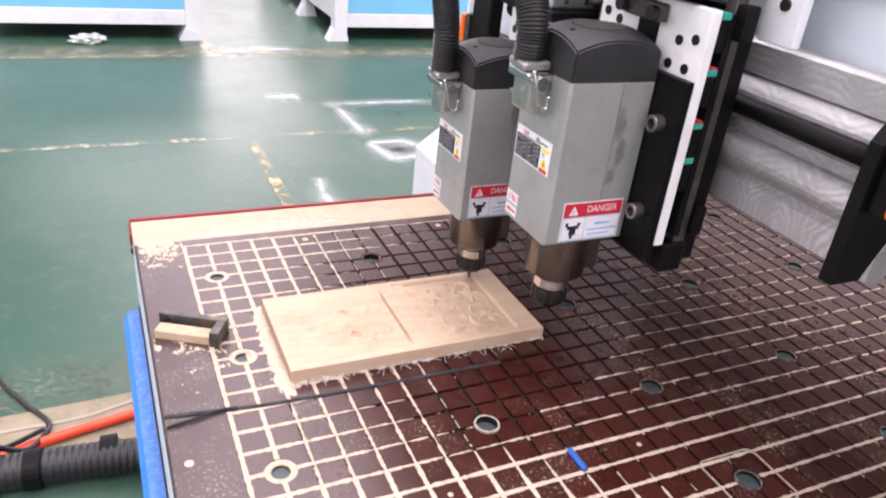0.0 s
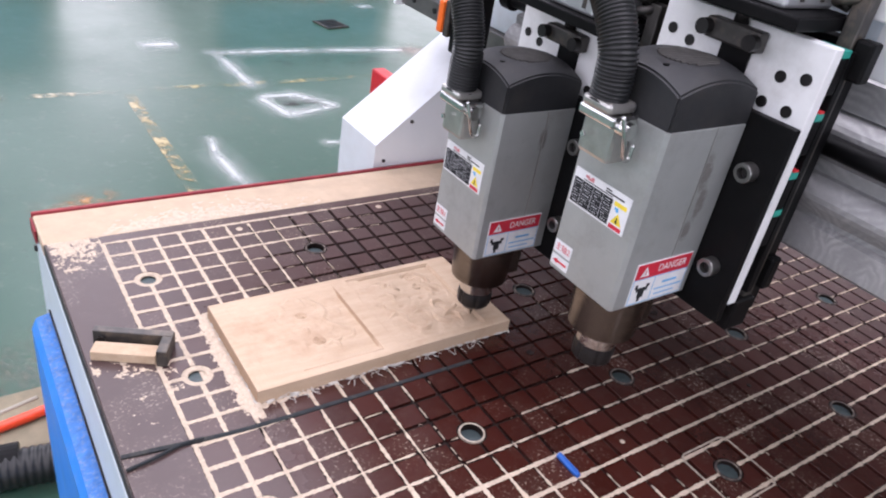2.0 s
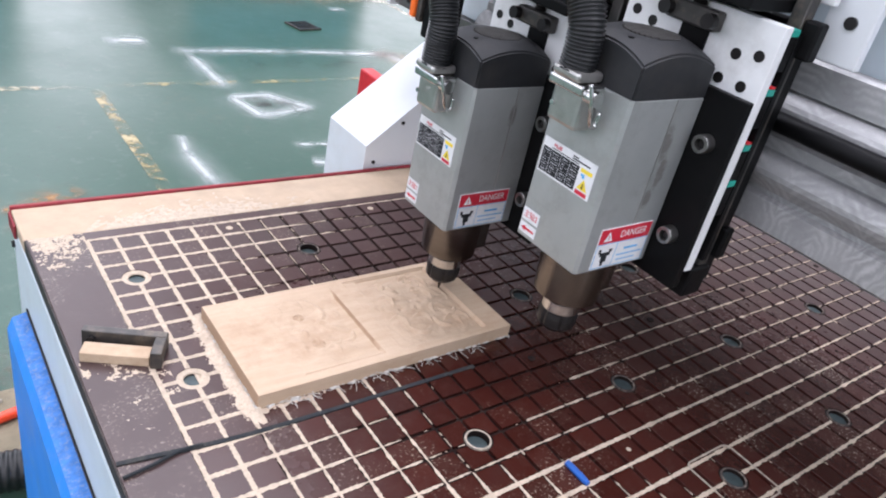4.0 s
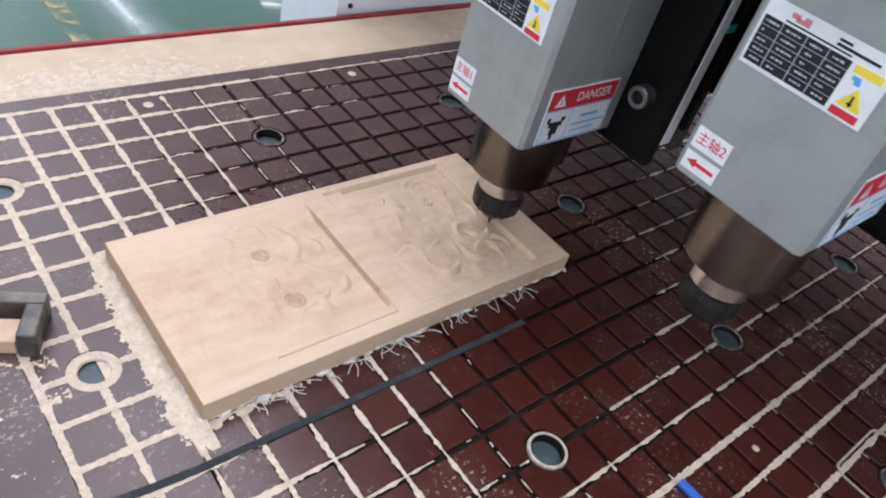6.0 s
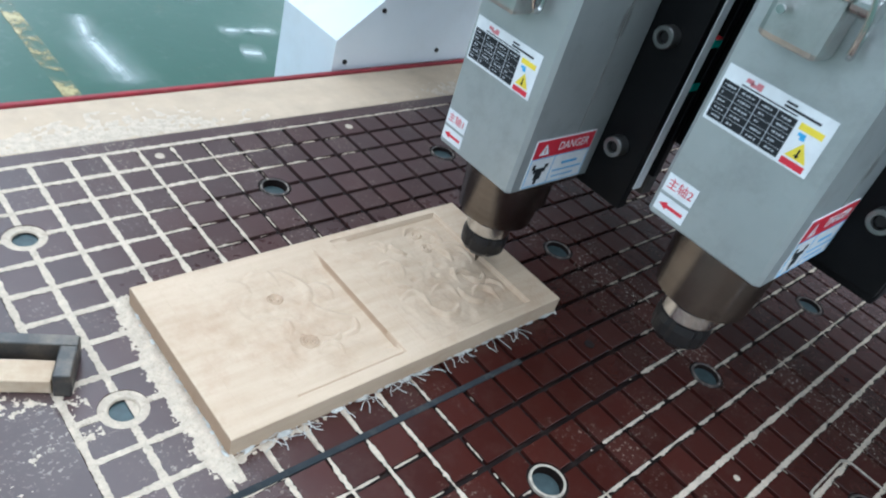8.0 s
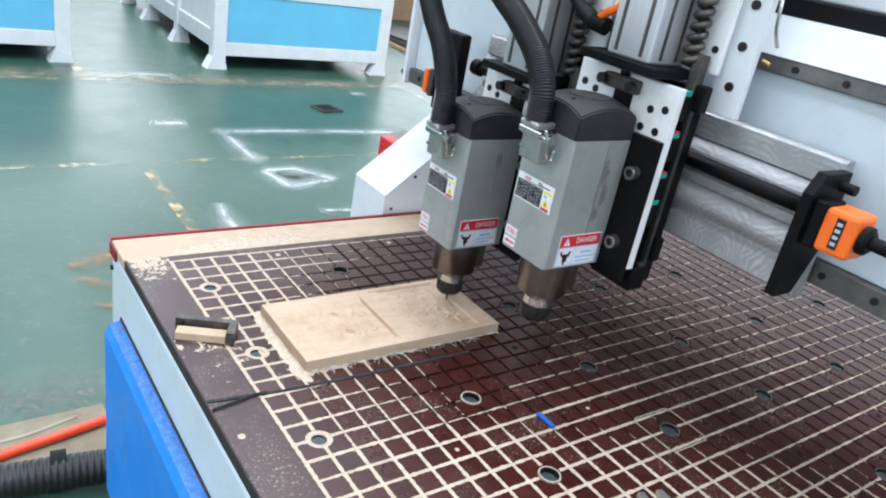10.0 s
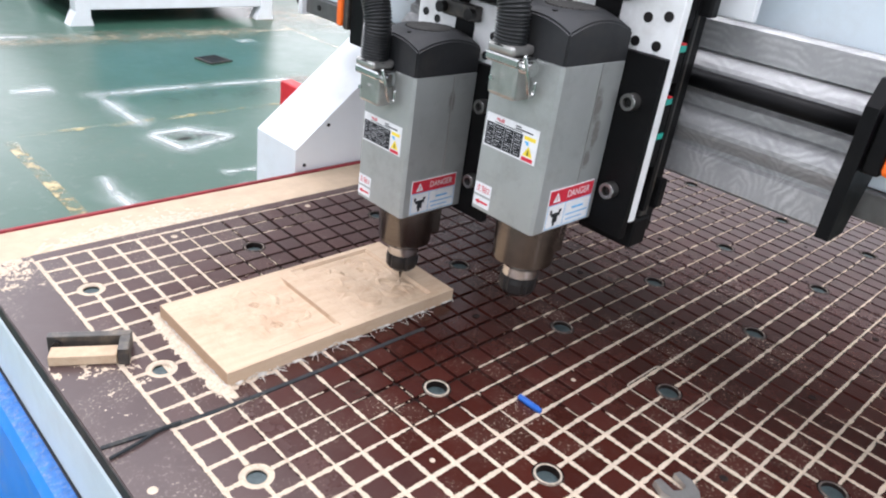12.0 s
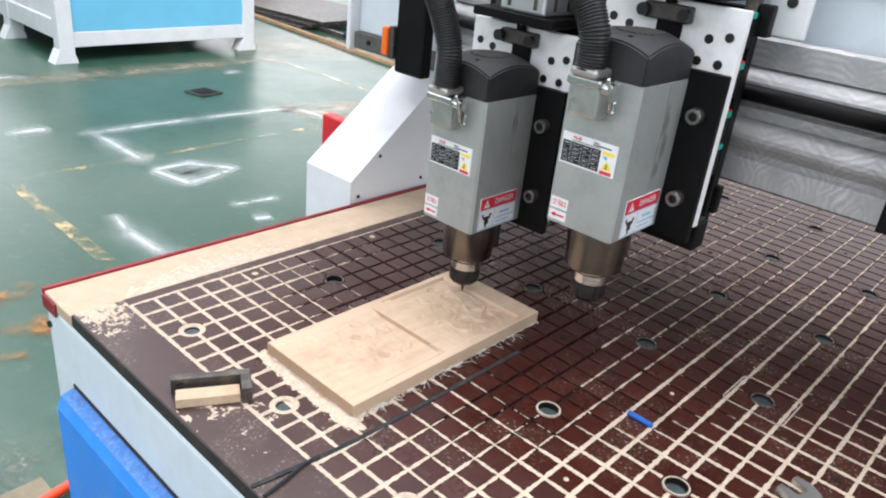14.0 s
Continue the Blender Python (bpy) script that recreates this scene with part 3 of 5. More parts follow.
def other_machine(x0, y0, width, length, label):
    """A router frame across the aisle: white box-section frame with light blue sheet panels."""
    ob = thing("machine_frame", label, "machine", pose(x0, y0, FLOOR_Z), group="machines across the aisle")
    top, p = 0.78, 0.11
    for x, y in ((0, 0), (width - p, 0), (0, length * 0.33), (width - p, length * 0.33), (0, length * 0.66), (width - p, length * 0.66), (0, length - p), (width - p, length - p)):
        post = part("post", box((x, y, 0.0), (x + p, y + p, top), 0.006), M_WHITE, ob)
        part("foot", extrude_xz([(x - 0.05, 0.0), (x + p + 0.01, 0.0), (x + p, 0.05), (x, 0.10)], y - 0.01, y + p + 0.01), M_WHITE, post)
    part("front_beam", box((p, 0.01, 0.11), (width - p, p, 0.22), 0.006), M_WHITE, ob)
    part("top_beam", box((p, 0.01, 0.60), (width - p, p, top), 0.006), M_WHITE, ob)
    part("front_panel", box((p, 0.02, 0.222), (width - p, 0.05, 0.598), 0.004), M_SKYBLUE, ob, "light blue sheet panel")
    for x in (0.0, width - p):
        part("side_beam", box((x + 0.01, p, 0.16), (x + p - 0.01, length - p, 0.30), 0.006), M_WHITE, ob)
        part("side_top_beam", box((x + 0.01, p, 0.55), (x + p - 0.01, length - p, top), 0.006), M_WHITE, ob)
        part("side_panel", box((x + 0.03, p, 0.30), (x + p - 0.03, length - p, 0.55)), M_WHITE, ob)
    # sheet added only to darken the floor under the frame
    part("shade_tray", box((p, p + 0.002, 0.115), (width - p, length - p, 0.135), 0.003), M_DARKSTEEL, ob, "added dark sheet that shades the floor under the frame")
    part("table_top", box((0.0, 0.0, top), (width, length, top + 0.03), 0.004), M_WHITE, ob)
    return ob


other_machine(1.69, 4.69, 1.65, 3.0, "white steel router frame with light blue front panel")
other_machine(-0.855, 4.70, 1.50, 3.0, "white steel router frame with light blue panel, beside the other")
# sheets, boxes and a floor rail further off
rail = thing("floor_rail", "rusty steel rail set along the floor", "rail")
part("rail_bar", box((3.75, 3.6, FLOOR_Z), (3.80, 9.0, FLOOR_Z + 0.035), 0.004, Matrix.Rotation(radians(-5), 4, "Z")), M_CARD, rail)
part("rail_bar", box((4.05, 3.6, FLOOR_Z), (4.09, 9.0, FLOOR_Z + 0.05), 0.004, Matrix.Rotation(radians(-5), 4, "Z")), M_DARKSTEEL, rail)
for k in range(3):
    sheet = thing("steel_sheet", "dark steel sheet stacked on the floor", "steel sheet", pose(4.95 + 0.04 * k, 6.3 - 0.05 * k, FLOOR_Z + 0.034 * k, 0, 0, 3 * k), group="stacked sheets")
    part("sheet", box((-0.6, -0.9, 0), (0.6, 0.9, 0.032), 0.002), M_DARKSTEEL, sheet)
for x, y, w, h in ((5.0, 8.3, 0.5, 0.55), (5.7, 8.5, 0.6, 0.8), (6.4, 8.4, 0.6, 0.5), (4.3, 8.9, 0.5, 0.7)):
    b = thing("cardboard_box", "brown cardboard box standing on the floor", "box", pose(x, y, FLOOR_Z), group="boxes by the far machines")
    part("carton", box((-w / 2, -0.3, 0), (w / 2, 0.3, h), 0.006), M_CARD, b)
    part("flap", box((-w / 2 + 0.01, -0.29, h), (w / 2 - 0.01, -0.005, h + 0.006)), M_CARD, b)
    part("flap", box((-w / 2 + 0.01, 0.005, h), (w / 2 - 0.01, 0.29, h + 0.006)), M_CARD, b)
scrap = thing("plastic_scrap", "crumpled scrap of clear plastic film on the floor", "plastic scrap", pose(-0.14, 4.60, FLOOR_Z, 0, 0, 10))
bm = bmesh.new()
bmesh.ops.create_icosphere(bm, subdivisions=3, radius=1.0)
for v in bm.verts:
    k = 0.8 + 0.55 * noise.noise(v.co * 2.3) + 0.25 * noise.noise(v.co * 6.0)
    v.co = Vector((v.co.x * 0.13 * k, v.co.y * 0.07 * k, max(0.0, 0.03 + v.co.z * 0.045 * k)))
part("film", bm, M_FILM, scrap)
# ---- our router: table and frame ----
PITCH, NI, NJ, GW, GD = 0.04, 62, 31, 0.0058, 0.005
XE, YN = NI * PITCH, -NJ * PITCH
HOLE_J = (3, 9, 15, 20, 26)
HOLES = [(i, j) for i in range(1, NI, 7) for j in HOLE_J]
HOLESET = set(HOLES)
R_HOLE, R_RING = 0.0150, 0.0205

router = thing("router_table", "brown grooved vacuum table on a white and blue steel frame", "router table")
part("frame_body", box((-0.083, YN - 0.06, -0.62), (XE + 0.05, 0.128, -0.024), 0.006), M_PALE, router, "pale enamelled steel frame")
for x, y in ((-0.03, 0.02), (-0.03, YN + 0.02), (XE - 0.1, 0.02), (XE - 0.1, YN + 0.02)):
    part("leg", box((x, y - 0.1, FLOOR_Z), (x + 0.12, y + 0.02, -0.62), 0.004), M_WHITE, router)
blue = part("front_panel", extrude_xz([(-0.084, -0.60), (-0.115, -0.585), (-0.115, -0.172), (-0.106, -0.152), (-0.084, -0.146)], YN + 0.05, 0.045), M_BLUE, router, "bright blue enamelled end panel")
part("panel_dust", extrude_xz([(-0.1062, -0.1520), (-0.0842, -0.1460), (-0.0842, -0.1452), (-0.1070, -0.1516)], YN + 0.052, 0.043), M_EDGEDUST, router, "speckled saw dust on the panel's top edge")
part("panel_seal", box((-0.086, YN + 0.05, -0.1455), (-0.0835, 0.045, -0.140)), M_EDGE, router)
for lo, hi in (((-0.082, YN - 0.05, -0.022), (-0.0801, 0.025, -0.0006)), ((-0.0800, 0.0242, -0.022), (XE, 0.0252, -0.0006)), ((-0.0800, YN - 0.05, -0.022), (XE, YN - 0.041, -0.0006))):
    part("board_edge", box(lo, hi, 0.0004), M_EDGE, router, "black edge of the phenolic board")
part("board_underside", box((-0.080, YN - 0.04, -0.0236), (XE, 0.024, -0.0215)), M_EDGE, router)
# plain margins of the board
part("table_margin", box((-0.080, YN - 0.04, -0.0055), (-GW / 2, 0.024, 0.0), 0.001), M_MARGIN, router, "plain margin with scattered saw dust")
part("table_margin", box((-GW / 2 + 0.0002, GW / 2, -0.0055), (XE, 0.024, 0.0), 0.001), M_MARGIN, router)
bed = part("edge_board", box((-0.083, 0.0255, -0.024), (XE, 0.128, -0.002), 0.003), M_MDF, router, "pale fibreboard strip covered with saw dust")
part("red_edge", box((-0.0875, 0.080, -0.030), (-0.0838, 0.1285, -0.006), 0.001), M_RED, router, "dark red painted edge")
part("side_bolt", cyl((-0.083, 0.118, -0.060), (-0.0875, 0.118, -0.060), 0.006, seg=14), M_NUT, router)
part("red_edge", box((-0.084, 0.1285, -0.030), (XE, 0.1365, 0.0015), 0.002), M_RED, router, "dark red painted edge")

# groove floor, pierced at the vacuum holes
bm = bmesh.new()
h = PITCH / 2
verts = {}


def groove_vert(a, b):
    key = (a, b)
    if key not in verts:
        verts[key] = bm.verts.new((a * h, -b * h, -GD))
    return verts[key]


for a in range(0, 2 * NI):
    for b in range(0, 2 * NJ):
        near = {(round(a / 2 + 0.01), round(b / 2 + 0.01)), ((a + 1) // 2, (b + 1) // 2), (a // 2, b // 2)}
        if any((i, j) in HOLESET and abs(a + 0.5 - 2 * i) < 1 and abs(b + 0.5 - 2 * j) < 1 for i, j in near):
            continue
        bm.faces.new((groove_vert(a, b), groove_vert(a, b + 1), groove_vert(a + 1, b + 1), groove_vert(a + 1, b)))
for i, j in HOLES:
    ring = []
    for k in range(24):
        t = 2 * math.pi * k / 24 + math.pi / 4
        ring.append(bm.verts.new((i * PITCH + R_HOLE * math.cos(t), -j * PITCH + R_HOLE * math.sin(t), -GD)))
    square = [(1, -1), (0, -1), (-1, -1), (-1, 0), (-1, 1), (0, 1), (1, 1), (1, 0)]
    outer = [groove_vert(2 * i + dx, 2 * j + dy) for dx, dy in square]
    for k in range(8):
        a, b = outer[k], outer[(k + 1) % 8]
        r = [ring[(3 * k + s) % 24] for s in range(4)]
        bm.faces.new((a, b, *r[::-1]))
groove = part("shaded_groove_floor", bm, M_GROOVE_SHADE, router)
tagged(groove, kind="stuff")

# vacuum holes
seg = 24


def ring_mesh(name, profile, material):
    bm = bmesh.new()
    rings = [[bm.verts.new((r * math.cos(2 * math.pi * k / seg), r * math.sin(2 * math.pi * k / seg), z)) for k in range(seg)] for r, z in profile]
    for a, b in zip(rings, rings[1:]):
        for k in range(seg):
            bm.faces.new((a[k], b[k], b[(k + 1) % seg], a[(k + 1) % seg]))
    me = bpy.data.meshes.new(name)
    bm.normal_update()
    bm.to_mesh(me)
    bm.free()
    me.materials.append(material)
    return me


ring_me = ring_mesh("hole_rim", ((R_RING + 0.0006, -0.0014), (0.0130, -0.0010), (0.0120, -0.0020), (0.0117, -0.0035)), M_DUST)
well_me = ring_mesh("hole_well", ((0.0121, -0.0030), (0.0118, -0.0190)), M_GROOVE_SHADE)
ring_dark = ring_mesh("hole_rim", ((R_RING, -0.0030), (R_HOLE + 0.0017, -0.0028), (R_HOLE + 0.0015, -0.0002), (R_HOLE, -0.0004), (R_HOLE - 0.0003, -0.0190)), M_GROOVE_SHADE)
lip_me = ring_mesh("hole_lip", ((R_HOLE + 0.0030, -0.0024), (R_HOLE + 0.0026, 0.0002), (R_HOLE + 0.0002, 0.0003), (R_HOLE, -0.0060)), M_LIP)
lip_dark = lip_me.copy()
lip_dark.materials.clear()
lip_dark.materials.append(M_JOINT)
bm = bmesh.new()
bmesh.ops.create_circle(bm, cap_ends=True, segments=24, radius=R_HOLE)
disc_me = bpy.data.meshes.new("hole_bottom")
bm.to_mesh(disc_me)
bm.free()
disc_me.materials.append(M_HOLE)
for i, j in HOLES:
    dusty = i < 3
    rim = new("hole_rim", ring_me if dusty else ring_dark)
    rim.parent, rim.location = router, (i * PITCH, -j * PITCH, 0)
    low = new("hole_bottom", disc_me)
    low.parent, low.location = router, (i * PITCH, -j * PITCH, -0.006 if i < 3 or i > 14 else -0.010)
    if dusty:
        well = new("hole_well", well_me)
        well.parent, well.location = router, (i * PITCH, -j * PITCH, 0)
    if not dusty:
        lip = new("hole_lip", lip_me if i <= 8 and j >= 15 else lip_dark)
        lip.parent, lip.location = router, (i * PITCH, -j * PITCH, 0)

# saw dust lying in the grooves
rng = random.Random(7)


def clamp(v):
    return max(0.0, min(1.0, v))


FIRST = {12: 14.8, 13: 13.8, 14: 12.2, 15: 9.3, 16: 6.5}


def dust_x(u, j):
    """How full of dust row j of the grooves is at u pitches from the table's end."""
    if j == 0:
        return 1.0 if u < 9 else 0.62
    far = 0.40 if u > 22 else 0.46
    if j <= 2:
        return max(clamp(1.15 - 0.11 * max(0.0, u - 3)), 0.08)
    if j <= 11:
        left = clamp(1.0 - 0.22 * (u - 2.5))
        return max(left, far * clamp((u - 14.6 - 1.6 * (11 - j)) / 1.5), 0.05)
    if j <= 16:
        left = clamp(1.05 - (0.24 - 0.03 * (j - 12)) * max(0.0, u - 1.5))
        return max(left, (0.52 if u < 18 else far + 0.05) * clamp((u - FIRST[j]) / 1.2), 0.05)
    return max(0.5, 0.93 - 0.02 * max(0.0, u - 9))


def dust_y(i, v):
    """The same for column i at v pitches from the table's long edge."""
    if i <= 1:
        return 1.0
    if v < 6.4:
        return clamp(1.1 - 0.17 * max(0, i - 3)) if i < 9 else 0.06
    if v < 11.0:
        return 1.0 if i <= 2 else 0.03
    j = round(v)
    if i > 8 and j > 11 and dust_x(i, j) > 0.4 and noise.noise(Vector((i * 3.7, j * 5.3, 1.0))) > 0.05:
        spur = 0.62 * clamp(1 - abs(v - j) / 0.30)
    else:
        spur = 0.0
    limit = 8.5 if v < 13 else (8.0 if v < 16 else 8.6 + 1.4 * (v - 16))
    return max(spur, 0.05, min(1.0 if v > 16 else 0.66, (limit - i) / 3.5))


pts, faces = [], []


def dust_run(x0, y0, dx, dy, fill, a, b):
    """Dust along one pitch of a groove from share a to share b, lumpy, thin where the groove is little filled."""
    n, last = 15, None
    for k in range(n + 1):
        u = a + (b - a) * k / n
        x, y = x0 + dx * u, y0 + dy * u
        f = fill(u)
        lump = noise.noise(Vector((x * 55, y * 55, 4.0))) * 0.45 + noise.noise(Vector((x * 190, y * 190, 9.0))) * 0.35
        gap = 0.8 * (1 - f) * clamp(1 - min(u, 1 - u) / 0.22)
        amount = f * 1.18 + (lump if f < 0.95 else lump * 0.35) * min(1.0, 3 * f) - gap
        hw = GW / 2 * max(0.0, min(1.22, amount)) * rng.uniform(0.68, 1.15)
        if amount < 0.17:
            last = None
            continue
        side = 0.0 if amount > 0.8 else (GW / 2 - hw) * 0.7
        sx, sy = (0, hw) if dx else (hw, 0)
        ox, oy = (0, side) if dx else (side, 0)
        z = -0.0028 + 0.0030 * min(1.0, amount) + rng.uniform(-0.0003, 0.0002)
        pts.extend([(x + ox - sx, y + oy - sy, z), (x + ox + sx, y + oy + sy, z)])
        now = len(pts) - 2
        if last is not None:
            faces.append((last, now, now + 1, last + 1) if dx else (last, last + 1, now + 1, now))
        last = now


for j in range(0, NJ + 1):
    for i in range(NI):
        a, b = 0.5 * ((i, j) in HOLESET), 1 - 0.5 * ((i + 1, j) in HOLESET)
        dust_run(i * PITCH, -j * PITCH, PITCH, 0, lambda u: dust_x(i + u, j), a, b)
for i in range(0, NI + 1):
    for j in range(NJ):
        a, b = 0.5 * ((i, j) in HOLESET), 1 - 0.5 * ((i, j + 1) in HOLESET)
        dust_run(i * PITCH, -j * PITCH, 0, -PITCH, lambda u: dust_y(i, j + u), a, b)
me = bpy.data.meshes.new("saw_dust")
me.from_pydata(pts, [], faces)
me.materials.append(M_DUST)
tagged(new("saw_dust", me), "pale saw dust caught in the table's grooves", "saw dust", kind="stuff")



def insert_joint(cx, cy, half, radius, width):
    """The dusty joint round a square insert with rounded corners."""
    bm = bmesh.new()
    ring = []
    for k in range(32):
        q, f = divmod(k, 8)
        t = (q + f / 7) * math.pi / 2
        ox, oy = ((1, 1), (-1, 1), (-1, -1), (1, -1))[q]
        c = Vector((cx + ox * (half - radius), cy + oy * (half - radius), 0.0005))
        d = Vector((math.cos(t), math.sin(t), 0))
        ring.append([bm.verts.new(c + d * (radius - width)), bm.verts.new(c + d * radius), bm.verts.new(c + d * radius - Vector((0, 0, 0.003))), bm.verts.new(c + d * (radius - width) - Vector((0, 0, 0.003)))])
    for a, b in zip(ring, ring[1:] + ring[:1]):
        for k in range(4):
            bm.faces.new((a[k], b[k], b[(k + 1) % 4], a[(k + 1) % 4]))
    bmesh.ops.recalc_face_normals(bm, faces=bm.faces)
    return part("insert_joint", bm, M_LIP, router, "dusty joint round a square insert")


insert_joint(15 * PITCH, -20 * PITCH, 0.047, 0.012, 0.0022)
insert_joint(1 * PITCH, -20 * PITCH, 0.047, 0.012, 0.0022)

# screws that hold the board
plug = lathe([(0.0058, -0.002), (0.0058, 0.0003), (0.004, 0.0006), (0.0015, 0.0002)], (0, 0), 16)
plug_me = bpy.data.meshes.new("plug")
plug.to_mesh(plug_me)
plug.free()
plug_me.materials.append(M_DUST)
# dark plugs: an open hole's shade given as colour
open_me = plug_me.copy()
open_me.materials.clear()
open_me.materials.append(M_GROOVE_SHADE)
for i in range(5, NI, 7):
    for j in (0, 17):
        ob = new("plug", plug_me)
        ob.parent, ob.location = router, ((i + 0.5) * PITCH, -(j + 0.5) * PITCH, 0)
        ob.scale = (0.6, 0.6, 1) if j else (1, 1, 1)
        if j and i > 12:
            ob.data = open_me
for x, y in ((-0.060, -0.555), (-0.060, -1.05)):
    ob = new("plug", plug_me)
    ob.parent, ob.location = router, (x, y, 0)
for i in range(11, NI, 7):
    for j in (12, 23):
        ob = new("screw_hole", open_me)
        ob.parent, ob.location = router, ((i + 1.5) * PITCH, -(j + 0.5) * PITCH, 0.0002)

# ---- the work piece ----
BX0, BX1, BY0, BY1, BH = 0.090, 0.499, -0.4435, -0.2480, 0.0225


def bump_at(x, y, cx, cy, r):
    d2 = ((x - cx) ** 2 + (y - cy) ** 2) / (r * r)
    return math.exp(-d2)


# raised strokes of the relief in each field's own measure: (u0, v0, u1, v1, bow, half width, height)
STROKES = (
    ((0.74, 0.16, 0.72, 0.40, 0.05, 0.030, 1.0), (0.72, 0.40, 0.91, 0.61, -0.05, 0.030, 1.1), (0.91, 0.61, 0.78, 0.72, 0.04, 0.022, 0.9), (0.62, 0.74, 0.70, 0.80, 0.03, 0.025, 1.0), (0.66, 0.70, 0.76, 0.70, -0.02, 0.018, 0.8),
     (0.50, 0.10, 0.64, 0.16, 0.04, 0.030, 0.7), (0.36, 0.10, 0.42, 0.24, 0.04, 0.035, 0.6), (0.30, 0.30, 0.40, 0.44, -0.05, 0.040, 0.5), (0.46, 0.46, 0.52, 0.56, 0.03, 0.025, 0.7), (0.30, 0.62, 0.44, 0.72, 0.05, 0.040, 0.5), (0.80, 0.28, 0.90, 0.40, 0.04, 0.026, 0.6)),
    ((0.76, 0.08, 0.86, 0.22, 0.03, 0.024, 1.1), (0.80, 0.22, 0.88, 0.40, -0.03, 0.024, 1.2), (0.74, 0.26, 0.79, 0.42, 0.02, 0.022, 1.1), (0.62, 0.08, 0.74, 0.06, 0.02, 0.022, 0.9), (0.90, 0.30, 0.95, 0.48, 0.03, 0.022, 0.9),
     (0.66, 0.60, 0.78, 0.56, 0.04, 0.024, 1.1), (0.76, 0.64, 0.90, 0.66, -0.04, 0.026, 1.2), (0.88, 0.70, 0.96, 0.80, 0.03, 0.022, 0.9), (0.72, 0.74, 0.84, 0.82, 0.05, 0.030, 1.2), (0.60, 0.72, 0.68, 0.84, -0.03, 0.024, 0.9),
     (0.32, 0.09, 0.36, 0.18, 0.03, 0.026, 1.0), (0.42, 0.17, 0.46, 0.26, -0.02, 0.024, 0.9), (0.26, 0.28, 0.34, 0.40, 0.04, 0.026, 0.8), (0.18, 0.60, 0.30, 0.70, 0.05, 0.030, 0.9), (0.30, 0.78, 0.46, 0.84, -0.04, 0.028, 0.9), (0.44, 0.62, 0.56, 0.70, 0.04, 0.024, 0.8), (0.20, 0.42, 0.26, 0.54, -0.03, 0.020, 0.7)),
)
PITS = (((0.50, 0.48), (0.49, 0.39), (0.46, 0.71), (0.58, 0.62)), ((0.53, 0.40), (0.54, 0.52), (0.40, 0.36), (0.36, 0.50), (0.62, 0.46), (0.48, 0.28)))


def stroke_height(u, v, strokes):
    h = 0.0
    for u0, v0, u1, v1, bow, half, up in strokes:
        du, dv = u1 - u0, v1 - v0
        length = math.hypot(du, dv)
        s = ((u - u0) * du + (v - v0) * dv) / (length * length)
        if -0.2 < s < 1.2:
            off = ((u - u0) * dv - (v - v0) * du) / length - bow * (1 - (2 * s - 1) ** 2)
            e = off / half
            if abs(e) < 3:
                taper = max(0.0, min(1.0, min(s + 0.2, 1.2 - s) / 0.35))
                h = max(h, up * taper * (math.exp(-e * e) - 0.35 * math.exp(-((abs(e) - 1.6) / 0.5) ** 2)))
    return h


def carved(x, y):
    """Height of the carved top at a place of the board."""
    z = BH
    for x0, x1, y0, y1, deep, second in ((0.112, 0.281, -0.429, -0.2585, 0.0062, 0), (0.306, 0.459, -0.430, -0.2585, 0.0052, 1)):
        d = min(x - x0, x1 - x, y - y0, y1 - y)
        if abs(d) < 0.0012 and (second or x > 0.16 and y < -0.4):
            z -= 0.0022 * (1 - abs(d) / 0.0012)
        if d <= 0:
            continue
        u, v = (x - x0) / (x1 - x0), (y1 - y) / (y1 - y0)
        if second:
            floor_h = deep * min(1.0, d / 0.002) * (0.45 + 0.55 * min(1.0, max(0.0, (u - 0.13) / 0.012)))
        else:
            side = min(1.0, (x1 - x) / 0.0016) * min(1.0, (y - y0) / 0.014) * min(1.0, (y1 - y) / 0.03)
            floor_h = deep * side * min(1.0, 0.15 + 1.0 * u)
        q = Vector((x * 36, y * 36, 1.7 + 5 * second))
        n1 = noise.noise(q)
        n2 = noise.noise(q * 2.3 + Vector((n1, 0, 0)))
        n3 = noise.noise(q * 5.1)
        edge = min(1.0, d / 0.016)
        relief = edge * ((0.0023, 0.0021)[second] * n1 + (0.0011, 0.0015)[second] * n2 + 0.0003 * n3 + (0.0030, 0.0046)[second] * stroke_height(u, v, STROKES[second]))
        for pu, pv in PITS[second]:
            r2 = ((u - pu) ** 2 + (v - pv) ** 2) / 0.00055
            if r2 < 6:
                relief -= 0.0022 * math.exp(-r2)
        z -= max(0.0, floor_h - relief)
    for cx, cy, r in ((0.207, -0.311, 0.0080), (0.207, -0.375, 0.0095)):
        d = math.hypot(x - cx, y - cy) / r
        if d < 1:
            z += 0.0010 * math.cos(d * 5.0 * math.pi) - 0.0003
    for cx, cy, r in ((0.413, -0.281, 0.008), (0.410, -0.306, 0.007)):
        d = math.hypot(x - cx, y - cy) / r
        if d < 1:
            z += 0.0010 * math.cos(d * 3.0 * math.pi)
    z += 0.00015 * noise.noise(Vector((x * 300, y * 300, 0)))
    return z


